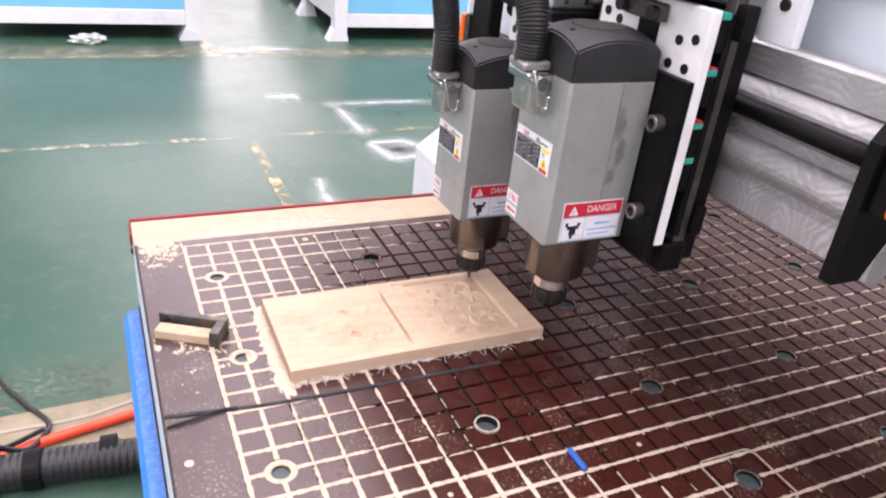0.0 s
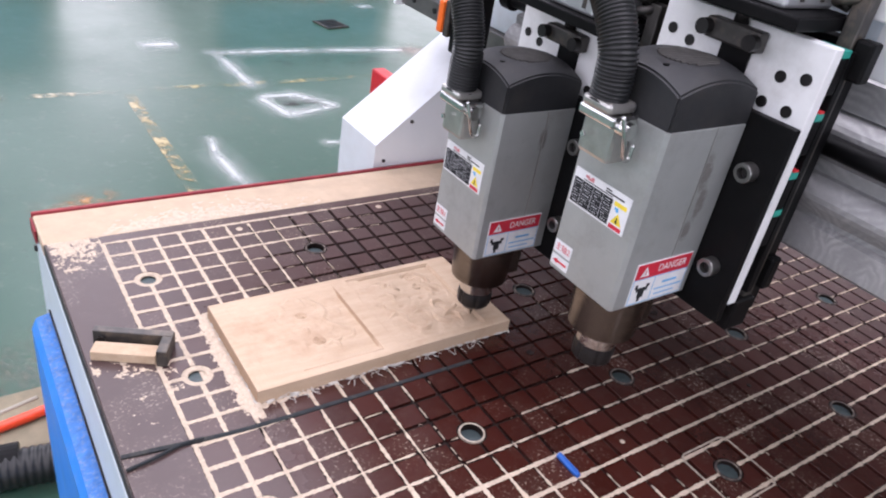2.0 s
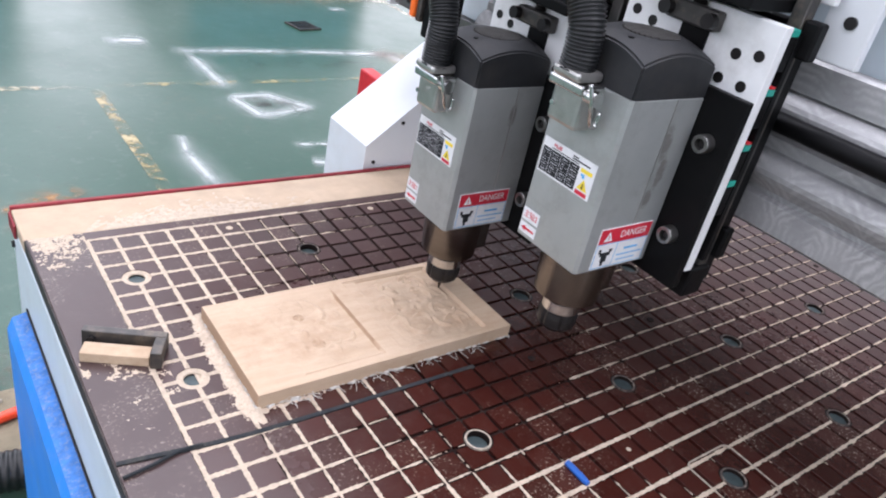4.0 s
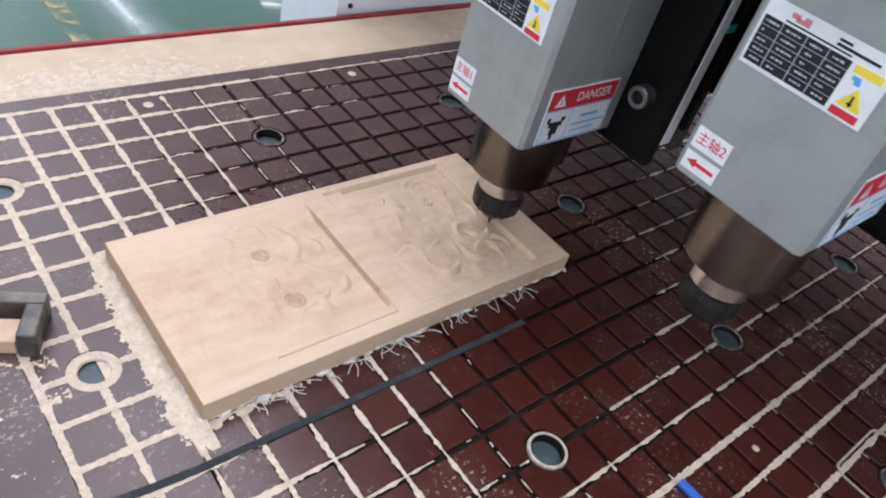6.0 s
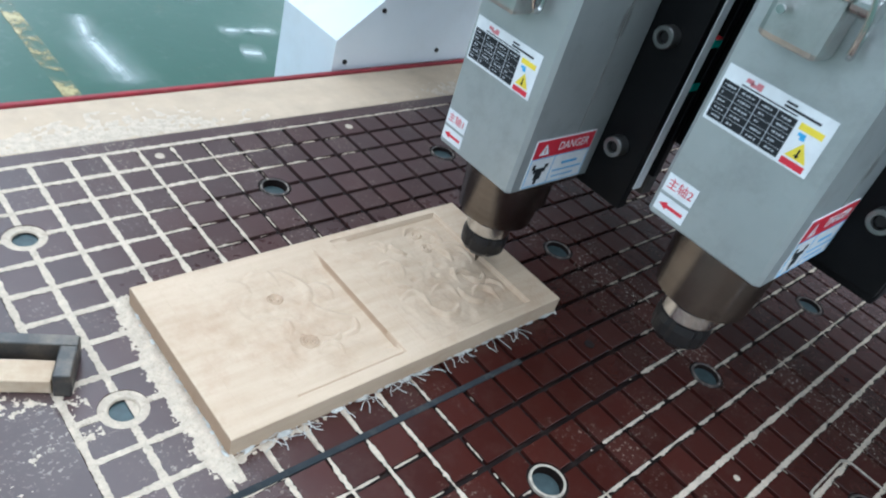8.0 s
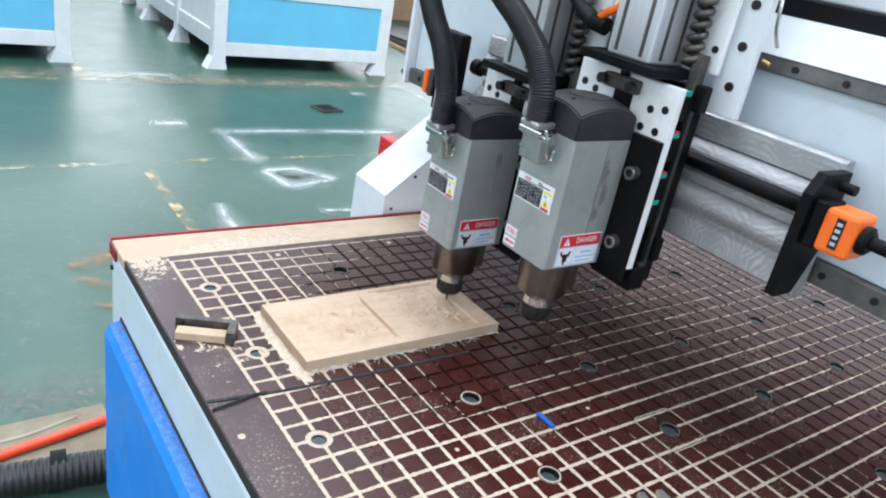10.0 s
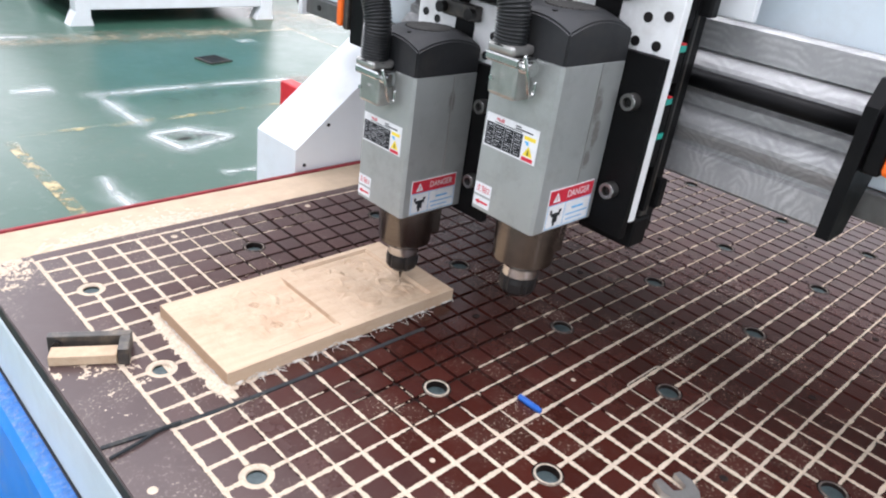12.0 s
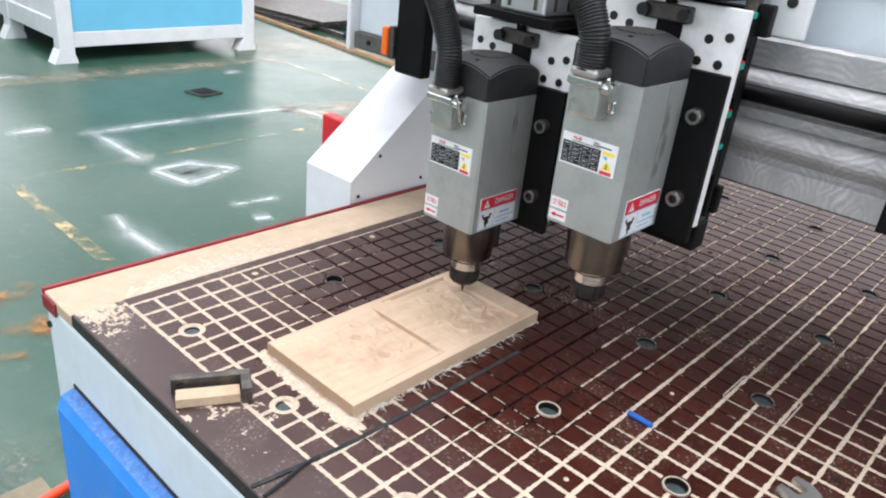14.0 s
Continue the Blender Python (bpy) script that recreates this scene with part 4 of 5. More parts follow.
bm = bmesh.new()
nx, ny = 640, 306
grid = [[None] * (ny + 1) for _ in range(nx + 1)]
for a in range(nx + 1):
    for b in range(ny + 1):
        x, y = BX0 + (BX1 - BX0) * a / nx, BY0 + (BY1 - BY0) * b / ny
        rim = min(a, nx - a, b, ny - b)
        grid[a][b] = bm.verts.new((x, y, carved(x, y) - (0.0008 if rim == 0 else 0.0)))
for a in range(nx):
    for b in range(ny):
        bm.faces.new((grid[a][b], grid[a + 1][b], grid[a + 1][b + 1], grid[a][b + 1]))
loop = [grid[a][0] for a in range(nx)] + [grid[nx][b] for b in range(ny)] + [grid[a][ny] for a in range(nx, 0, -1)] + [grid[0][b] for b in range(ny, 0, -1)]
low = [bm.verts.new((v.co.x, v.co.y, 0.0003)) for v in loop]
for k in range(len(loop)):
    bm.faces.new((loop[k], low[k], low[(k + 1) % len(loop)], loop[(k + 1) % len(loop)]))
bm.faces.new(low)
bmesh.ops.recalc_face_normals(bm, faces=bm.faces)
board = thing("carved_board", "pale wooden panel half carved with a relief, lying on the table", "wooden board")
slab = part("panel", bm, M_WOOD, board)
# glue film along the foot of the board
bm = bmesh.new()
for (x0, y0), (x1, y1) in (((BX0, BY0), (BX1, BY0)), ((BX1, BY0), (BX1, -0.36)), ((BX0, BY0), (BX0, BY1))):
    n = 90
    for k in range(n):
        u = rng.random()
        x, y = x0 + (x1 - x0) * u, y0 + (y1 - y0) * u
        if rng.random() < 0.35:
            continue
        r = rng.uniform(0.0007, 0.0024)
        out = rng.uniform(-0.0006, 0.0016)
        x, y = (x, y - out) if y0 == y1 else (x + (out if x0 > 0.3 else -out), y)
        m = Matrix.Translation((x, y, rng.uniform(0.0004, 0.003))) @ Matrix.Rotation(rng.uniform(-0.4, 0.4), 4, "Z") @ Matrix.Diagonal((rng.uniform(1, 4.5) if y0 == y1 else 1, rng.uniform(1, 4) if x0 == x1 else 1, rng.uniform(0.4, 1.2), 1))
        bmesh.ops.create_icosphere(bm, subdivisions=1, radius=r, matrix=m)
tagged(part("glue_bead", bm, M_GLUE, board, "", True), "whitish glue squeezed out at the foot", kind="stuff")
bm = bmesh.new()
for k in range(46):
    x = rng.uniform(BX0 + 0.01, BX1 - 0.03)
    p = Vector((x, BY0 - 0.001, rng.uniform(0.001, 0.005)))
    line = [p]
    d = Vector((rng.uniform(-1, 1), -rng.uniform(0.3, 1.2), rng.uniform(-0.1, 0.5)))
    for s in range(5):
        d += Vector((rng.uniform(-0.9, 0.9), rng.uniform(-0.6, 0.4), rng.uniform(-0.6, 0.5)))
        p = p + d.normalized() * rng.uniform(0.002, 0.005)
        p.z = max(0.0006, p.z)
        line.append(p.copy())
    t = tube(line, 0.00035, 3, 4)
    tmp = bpy.data.meshes.new("strand")
    t.to_mesh(tmp)
    t.free()
    bm.from_mesh(tmp)
    bpy.data.meshes.remove(tmp)
tagged(part("glue_fringe", bm, M_GLUE, board, "fine pale strands of glue"), kind="stuff")


def dust_pile(x0, x1, y0, y1, profile, label, step=0.0028):
    """Loose saw dust: a heightfield that comes through the table's surface where it lies deep."""
    nx, ny = max(2, int((x1 - x0) / step)), max(2, int((y1 - y0) / step))
    P, F = [], []
    for a in range(nx + 1):
        for b in range(ny + 1):
            x, y = x0 + (x1 - x0) * a / nx, y0 + (y1 - y0) * b / ny
            n = noise.noise(Vector((x * 60, y * 60, 3.0))) * 0.6 + noise.noise(Vector((x * 190, y * 190, 8.0))) * 0.5 + noise.noise(Vector((x * 460, y * 460, 2.0))) * 0.45
            edge = min(a, nx - a, b, ny - b) == 0
            P.append((x, y, -0.004 if edge else max(-0.004, profile(x, y) + 0.0022 * n)))
    for a in range(nx):
        for b in range(ny):
            k = a * (ny + 1) + b
            F.append((k, k + ny + 1, k + ny + 2, k + 1))
    me = bpy.data.meshes.new("dust_heap")
    me.from_pydata(P, [], F)
    me.materials.append(M_DUST)
    for f in me.polygons:
        f.use_smooth = True
    return tagged(new("dust_heap", me), label, "saw dust", kind="stuff")


dust_pile(0.045, 0.094, -0.47, -0.235, lambda x, y: 0.0036 - 0.20 * (0.090 - x) - 0.03 * max(0, y + 0.29) - 0.12 * max(0, -0.445 - y), "loose saw dust along the board's end", 0.0013)
dust_pile(0.08, 0.21, -0.47, -0.442, lambda x, y: 0.0012 - 0.16 * (-0.4435 - y) - 0.012 * (x - 0.09), "loose saw dust at the board's foot", 0.0024)
dust_pile(-0.078, 0.0, -0.10, 0.024, lambda x, y: -0.0004 + 0.018 * (y + 0.06) - 0.014 * abs(x + 0.05), "thin saw dust at the table's corner", 0.0012)
dust_pile(-0.078, 0.02, -0.40, -0.25, lambda x, y: -0.0003 - 0.020 * abs(y + 0.315 + 0.5 * (x + 0.03)), "thin saw dust round the stop", 0.0012)
dust_pile(-0.076, -0.006, -0.475, -0.345, lambda x, y: -0.0004 - 0.030 * math.hypot(x + 0.038, 0.6 * (y + 0.405)), "crumbs of saw dust on the table's margin", 0.0012)
dust_pile(0.0, 1.2, 0.024, 0.12, lambda x, y: -0.0022 + 0.03 * min(0, 0.05 - y) + 0.001 * math.sin(9 * x), "thin saw dust on the edge board", 0.006)

# ---- small things on the table ----
stop = thing("table_stop", "dark steel angle stop bolted to the table's margin", "stop", pose(-0.062, -0.246, 0, 0, 0, -29))
part("back_bar", box((0, -0.006, 0.0005), (0.104, 0.006, 0.0255), 0.0015), M_DARKSTEEL, stop)
part("end_leg", box((0.090, -0.040, 0.0005), (0.104, -0.0062, 0.0255), 0.0015), M_DARKSTEEL, stop)
part("bolt_head", add_cyl(cyl((0.012, -0.006, 0.014), (0.012, -0.011, 0.014), 0.0052, seg=18), (0.012, -0.011, 0.014), (0.012, -0.0118, 0.014), 0.0028, seg=6), M_NUT, stop)
part("bolt_shank", cyl((0.012, -0.009, 0.001), (0.012, -0.009, 0.010), 0.003, seg=12), M_NUT, stop)
block = thing("wood_block", "small pale wooden block lying against the steel stop", "wood block", pose(-0.062, -0.246, 0, 0, 0, -29))
part("block", box((0.006, -0.037, 0.0006), (0.0885, -0.0135, 0.0150), 0.0012), M_WOODEND, block)
strip = thing("rubber_strip", "dark slate rubber strip lying along a groove", "rubber strip")
bm = bmesh.new()
path = smooth_path([(-0.079, -0.463, 0.0016), (-0.04, -0.468, 0.0022), (0.02, -0.4745, 0.0016), (0.09, -0.4785, 0.0012), (0.25, -0.480, 0.0010), (0.404, -0.4805, 0.0010)], 10)
rows = []
for k, p in enumerate(path):
    d = (path[min(k + 1, len(path) - 1)] - path[max(k - 1, 0)]).normalized()
    s = Vector((-d.y, d.x, 0)) * 0.0030
    rows.append([bm.verts.new(p + s), bm.verts.new(p - s), bm.verts.new(p - s - Vector((0, 0, 0.0022))), bm.verts.new(p + s - Vector((0, 0, 0.0022)))])
for a, b in zip(rows, rows[1:]):
    for k in range(4):
        bm.faces.new((a[k], a[(k + 1) % 4], b[(k + 1) % 4], b[k]))
bm.faces.new(rows[0][::-1])
bm.faces.new(rows[-1])
bmesh.ops.recalc_face_normals(bm, faces=bm.faces)
part("strip", bm, M_STRIP, strip)
part("loose_end", tube([(-0.078, -0.486, 0.0025), (-0.045, -0.481, 0.0035), (-0.015, -0.473, 0.003), (0.012, -0.473, 0.0024)], 0.0022, 8, 8), M_STRIP, strip)
bit = thing("plastic_offcut", "small bright blue plastic tube lying on the table", "plastic piece", pose(0.399, -0.702, 0.0042, 0, 0, -90))
part("tube", add_cyl(cyl((-0.019, 0, 0), (0.014, 0, 0), 0.0042, seg=16), (0.014, 0, 0), (0.019, 0, 0), 0.0034, seg=16), M_BLUEBIT, bit, smooth=False)
wrench = thing("spanner", "worn steel open-ended spanner lying on the table", "spanner", pose(0.425, -0.925, 0.0005, 0, 0, -105))
bm = bmesh.new()
outline = [(-0.030, 0.022), (-0.012, 0.026), (0.006, 0.020), (0.018, 0.010), (0.19, 0.008), (0.19, -0.008), (0.018, -0.010), (0.006, -0.020), (-0.012, -0.026), (-0.030, -0.022), (-0.030, -0.012), (-0.008, -0.011), (-0.004, 0.0), (-0.008, 0.011), (-0.030, 0.012)]
bot = [bm.verts.new((x, y, 0)) for x, y in outline]
topv = [bm.verts.new((x * 0.985, y * 0.95, 0.008)) for x, y in outline]
for k in range(len(outline)):
    bm.faces.new((bot[k], bot[(k + 1) % len(outline)], topv[(k + 1) % len(outline)], topv[k]))
bm.faces.new(topv)
bm.faces.new(bot[::-1])
bmesh.ops.recalc_face_normals(bm, faces=bm.faces)
part("spanner_body", bm, M_ZINC, wrench)

# ---- hoses and cables on the floor ----
hose = thing("air_hose", "orange-red air hose lying on the floor", "hose")
part("hose_tube", tube([(-1.6, -0.05, FLOOR_Z + 0.02), (-0.9, 0.20, FLOOR_Z + 0.02), (-0.37, 0.36, FLOOR_Z + 0.02), (-0.14, 0.412, FLOOR_Z + 0.02), (0.1, 0.46, FLOOR_Z + 0.02), (0.5, 0.5, FLOOR_Z + 0.02)], 0.013, 10, 12), M_REDHOSE, hose, smooth=True)
duct = thing("vacuum_hose", "thick black ribbed vacuum hose on the floor", "hose")
for y in (-0.36, -0.20):
    part("cuff", cyl((y, 0.247, FLOOR_Z + 0.05), (y + 0.035, 0.243, FLOOR_Z + 0.05), 0.047, seg=24), M_BLACK, duct)
part("hose_tube", tube([(-1.5, 0.30, FLOOR_Z + 0.05), (-0.7, 0.27, FLOOR_Z + 0.05), (-0.26, 0.24, FLOOR_Z + 0.05), (0.0, 0.20, FLOOR_Z + 0.05), (0.3, 0.16, FLOOR_Z + 0.05)], 0.042, 10, 16, 0.0018, 0.016), M_RUBBER, duct, smooth=True)
for pts3 in (((-0.98, 2.20, 0.008), (-0.703, 2.026, 0.008), (-0.617, 1.79, 0.008), (-0.580, 1.30, 0.008), (-0.541, 0.99, 0.008), (-0.45, 0.69, 0.009), (-0.378, 0.548, 0.01), (-0.32, 0.44, 0.015), (-0.36, 0.33, 0.04), (-0.42, 0.29, 0.10)), ((-0.33, 0.40, 0.035), (-0.40, 0.33, 0.06), (-0.50, 0.25, 0.10), (-0.60, 0.16, 0.03))):
    cable = thing("floor_cable", "thin black cable looped over the hoses", "cable", group="floor cables")
    part("cable_run", tube([(x, y, FLOOR_Z + z) for x, y, z in pts3], 0.007, 10, 8), M_RUBBER, cable, smooth=True)
pale = thing("floor_cable", "thin pale cable lying across the floor", "cable", group="floor cables")
part("cable_run", tube([(-1.3, 0.47, FLOOR_Z + 0.006), (-0.524, 0.451, FLOOR_Z + 0.006), (-0.39, 0.451, FLOOR_Z + 0.006), (-0.243, 0.454, FLOOR_Z + 0.006), (-0.10, 0.49, FLOOR_Z + 0.006)], 0.0055, 10, 8), M_CARD2, pale, smooth=True)
patch = thing("floor_offcut", "small tan wooden offcut lying on the floor", "offcut", pose(-0.243, 0.100, FLOOR_Z, 0, 0, 8))
part("offcut", box((-0.038, -0.030, 0), (0.038, 0.030, 0.009), 0.003), M_CARD, patch)
floor_mark("bare_patch", -0.95, 0.37, -0.02, 0.40, 0.26, M_TANFLOOR, "bare dusty patch of screed under the hoses", 0.0012)

# ---- the gantry ----
gantry = thing("gantry", "white gantry with a pale enamelled cross beam over the table", "gantry")
BY_A, BY_B = -1.75, 0.27


def arc(x, z0, z1, bulge, n=7):
    return [(x - bulge * math.sin(math.pi * k / n), z0 + (z1 - z0) * k / n) for k in range(n + 1)]


part("beam_panel", box((0.690, BY_A, 0.3525), (0.80, BY_B, 0.5895), 0.003), M_PALE, gantry, "pale enamelled face of the cross beam")
part("upper_rail_bar", box((0.672, BY_A, 0.590), (0.80, BY_B, 0.615), 0.002), M_RAIL, gantry)
part("rail_cover", extrude_xz([(0.668, 0.6155), (0.80, 0.6155), (0.80, 0.672), (0.690, 0.672)], BY_A, BY_B), M_WHITE, gantry, "white sloping rail cover")
part("cable_tray", box((0.700, BY_A, 0.6725), (0.80, BY_B, 0.700), 0.003), M_BLACK, gantry)
part("top_cover", box((0.74, BY_A, 0.7005), (0.95, BY_B, 0.78), 0.004), M_WHITE, gantry)
for k in range(26):
    part("rail_bolt", add_cyl(cyl((0.6725, BY_A + 0.04 + 0.08 * k, 0.6025), (0.6690, BY_A + 0.04 + 0.08 * k, 0.6025), 0.0052, seg=14), (0.669, BY_A + 0.04 + 0.08 * k, 0.6025), (0.6686, BY_A + 0.04 + 0.08 * k, 0.6025), 0.003, seg=6), M_NUT, gantry)
part("lower_rail_bar", box((0.676, BY_A, 0.316), (0.80, BY_B, 0.352), 0.002), M_RAIL, gantry, "dark steel rail with bolts")
for k in range(26):
    part("rail_bolt", cyl((0.6765, BY_A + 0.05 + 0.08 * k, 0.335), (0.6735, BY_A + 0.05 + 0.08 * k, 0.335), 0.0058, seg=14), M_NUT, gantry)
leg = part("gantry_leg", extrude_xz([(0.577, -0.40), (0.577, 0.050), (0.905, 0.311), (0.905, 0.66), (1.25, 0.66), (1.25, -0.40)], 0.143, 0.302), M_WHITE, gantry, "white enamelled side plate with a sloping front")
for x, z in ((0.60, 0.012), (0.66, 0.098), (0.60, -0.10), (0.80, 0.02)):
    part("leg_screw", cyl((x, 0.143, z), (x, 0.1405, z), 0.004, seg=12), M_NUT, leg)
part("leg_foot", box((0.56, 0.140, -0.46), (1.27, 0.306, -0.402), 0.004), M_WHITE, gantry)
part("guide_rail", box((-0.02, 0.16, -0.50), (XE, 0.28, -0.4605), 0.003), M_BEAM, gantry)
part("rail_support", box((-0.02, 0.139, -0.60), (XE, 0.28, -0.501), 0.003), M_WHITE, gantry)
for x in (0.3, 1.3, 2.3):
    part("support_leg", box((x, 0.139, FLOOR_Z), (x + 0.1, 0.26, -0.601), 0.003), M_WHITE, gantry)
part("buffer", box((0.700, 0.3025, 0.045), (0.735, 0.405, 0.125), 0.004), M_REDP, gantry, "red painted buffer block")
part("end_cover", box((0.664, 0.2705, 0.3115), (0.952, 0.284, 0.782), 0.003), M_WHITE, gantry, "white end plate of the cross beam")
part("end_box", box((0.70, 0.10, 0.506), (0.86, 0.30, 0.56), 0.004), M_BLACK, gantry)
part("emergency_knob", lathe([(0.010, 0.56), (0.010, 0.575), (0.022, 0.578), (0.024, 0.592), (0.016, 0.600), (0.004, 0.602)], (0.75, 0.16), 20), M_REDP, gantry, "red mushroom push button", True)

# ---- the carriage with its two spindles (its own y is the cutter's y) ----
carriage = thing("spindle_carriage", "black and silver carriage with two grey milling spindles", "milling head")
SX, W2, WP, X0, X1 = 0.452, 0.052, 0.0555, 0.390, 0.514


def frame_front(y, z):
    """Pose of a sticker on the label face, which looks towards -x: its own x runs to -y and its y up."""
    return Matrix(((0, 0, -1, X0 - 0.0006), (-1, 0, 0, y), (0, 1, 0, z), (0, 0, 0, 1)))


def frame_side(x, y, z):
    """Pose of a sticker on the face that looks towards -y."""
    return Matrix(((1, 0, 0, x), (0, 0, -1, y - 0.0006), (0, 1, 0, z), (0, 0, 0, 1)))


def flat(m, x0, y0, x1, y1, lift=0.0):
    return box((x0, y0, -0.0003 + lift), (x1, y1, 0.0003 + lift), 0.0, m)


def bars(m, rows, lift):
    """Unreadable print as small bars: rows of (x, y, width, height)."""
    bm = bmesh.new()
    for x, y, w, hgt in rows:
        add_box(bm, (x, y - hgt / 2, lift), (x + w, y + hgt / 2, lift + 0.0002), 0.0, m)
    return bm


def spindle(oy, oz, number):
    r = random.Random(number)
    body = bmesh.new()
    outline = [(X0 + 0.004, -W2), (X1 - 0.002, -W2), (X1, -W2 + 0.003), (X1, WP - 0.003), (X1 - 0.002, WP), (X0 + 0.004, WP), (X0, WP - 0.004), (X0, -W2 + 0.004)]
    z0, z1 = 0.162 + oz, 0.375 + oz
    a = [body.verts.new((x, y + oy, z0)) for x, y in outline]
    b = [body.verts.new((x, y + oy, z1)) for x, y in outline]
    for k in range(len(outline)):
        body.faces.new((a[k], a[(k + 1) % len(outline)], b[(k + 1) % len(outline)], b[k]))
    body.faces.new(a[::-1])
    body.faces.new(b)
    bmesh.ops.recalc_face_normals(body, faces=body.faces)
    rims = [e for e in body.edges if abs(e.verts[0].co.z - e.verts[1].co.z) < 1e-6]
    bmesh.ops.bevel(body, geom=rims, offset=0.0012, segments=1, affect="EDGES")
    sp = part("spindle", body, M_SILVER, carriage, "grey cast spindle housing")
    part("housing_seam", box((0.466, oy - W2 - 0.0005, z0 + 0.001), (0.4675, oy - W2 + 0.001, z1 - 0.001)), M_ZINC, sp)
    # cap with a vented crown
    # straight sides whose upper edge arches up to a shallow dome, with a round flat grille on it
    P, F, n = [], [], 20
    def dome(u, v):
        return z1 + 0.0004 + min(0.0555, 0.0350 + 0.0135 * (2 - u * u - v * v))
    for a in range(n + 1):
        for b in range(n + 1):
            u, v = a / n * 2 - 1, b / n * 2 - 1
            P.append((SX + u * (X1 - X0) / 2, oy + (WP - W2) / 2 + v * (WP + W2) / 2, dome(u, v)))
    for a in range(n):
        for b in range(n):
            k = a * (n + 1) + b
            F.append((k, k + n + 1, k + n + 2, k + 1))
    rim = [k * (n + 1) for k in range(n)] + [n * (n + 1) + k for k in range(n)] + [n + k * (n + 1) for k in range(n, 0, -1)] + list(range(n, 0, -1))
    base = len(P)
    P += [(P[k][0], P[k][1], z1 + 0.0004) for k in rim]
    m4 = len(rim)
    for k in range(m4):
        F.append((rim[k], rim[(k + 1) % m4], base + (k + 1) % m4, base + k))
    F.append(tuple(base + k for k in range(m4)))
    cap_me = bpy.data.meshes.new("cap")
    cap_me.from_pydata(P, [], F)
    cap = bmesh.new()
    cap.from_mesh(cap_me)
    bpy.data.meshes.remove(cap_me)
    bmesh.ops.recalc_face_normals(cap, faces=cap.faces)
    bmesh.ops.bevel(cap, geom=[e for e in cap.edges if len(e.link_faces) == 2 and e.calc_face_angle(0) > 0.7 and e.verts[0].co.z + e.verts[1].co.z > 2 * z1 + 0.02], offset=0.0022, segments=2, affect="EDGES")
    cap_ob = part("cap", cap, M_CAP, sp, "black plastic fan cover", True)
    cap_ob.data.set_sharp_from_angle(angle=radians(38))
    vent = bmesh.new()
    for k in range(11):
        y = oy - 0.025 + 0.005 * k
        half = 0.034 * math.sqrt(max(0.05, 1 - ((y - oy) / 0.029) ** 2))
        add_box(vent, (SX - half, y - 0.0013, z1 + 0.0550), (SX + half, y + 0.0013, z1 + 0.0574))
    part("vent_grille", vent, M_VENT, sp)
    part("cap_screw", cyl((X0 + 0.017, oy - 0.012, z1 + 0.046), (X0 + 0.0165, oy - 0.012, z1 + 0.0548), 0.0034, seg=12), M_BLACK, sp)
    # nose, collar, nut, cutter
    c = (SX, oy)
    part("nose", lathe([(0.046, z0 + 0.0005), (0.046, z0 - 0.010), (0.0435, z0 - 0.045), (0.042, z0 - 0.067), (0.030, z0 - 0.070)], c, 40), M_NOSE, sp, "brownish turned steel nose", True).data.set_sharp_from_angle(angle=radians(35))
    part("nose_lug", box((SX + 0.028, oy - 0.028, z0 - 0.060), (SX + 0.052, oy + 0.028, z0 - 0.001), 0.004), M_NOSE, sp)
    part("shaft", lathe([(0.0225, z0 - 0.069), (0.0225, z0 - 0.078), (0.0252, z0 - 0.079), (0.0252, z0 - 0.0925), (0.0195, z0 - 0.093), (0.0195, z0 - 0.104)], c, 32), M_CHROME, sp, "bright steel shaft", True).data.set_sharp_from_angle(angle=radians(35))
    nut = bmesh.new()
    rings2 = []
    n = 36
    for rad, z in ((0.019, z0 - 0.0925), (0.0255, z0 - 0.094), (0.0265, z0 - 0.102), (0.0258, z0 - 0.115), (0.0205, z0 - 0.1215), (0.008, z0 - 0.1215)):
        rings2.append([nut.verts.new((c[0] + (rad - (0.0022 if k % 6 == 0 and rad > 0.02 else 0)) * math.cos(2 * math.pi * k / n), c[1] + (rad - (0.0022 if k % 6 == 0 and rad > 0.02 else 0)) * math.sin(2 * math.pi * k / n), z)) for k in range(n)])
    for p, q in zip(rings2, rings2[1:]):
        for k in range(n):
            nut.faces.new((p[k], p[(k + 1) % n], q[(k + 1) % n], q[k]))
    nut.faces.new(rings2[-1])
    nut.faces.new(rings2[0][::-1])
    bmesh.ops.recalc_face_normals(nut, faces=nut.faces)
    part("collet_nut", nut, M_NUT, sp, "blackened collet nut with slots")
    if number == 1:
        part("cutter", lathe([(0.0030, z0 - 0.1210), (0.0030, z0 - 0.1290), (0.0027, z0 - 0.136), (0.0008, z0 - 0.1435)], c, 14), M_NOSE, sp, "slim steel cutter", True)
    # connector for the cable hose
    con = part("connector", box((X0 - 0.028, oy - 0.011, z1 - 0.050), (X0 - 0.0003, oy + 0.034, z1 - 0.004), 0.005), M_ZINC, sp, "grey metal cable connector")
    part("clamp_band", box((X0 - 0.036, oy - 0.014, z1 - 0.010), (X0 - 0.0004, oy + 0.037, z1 + 0.002), 0.003), M_CHROME, sp)
    part("hood", box((X0 - 0.040, oy - 0.008, z1 + 0.0025), (X0 - 0.0005, oy + 0.032, z1 + 0.014), 0.004), M_ZINC, sp)
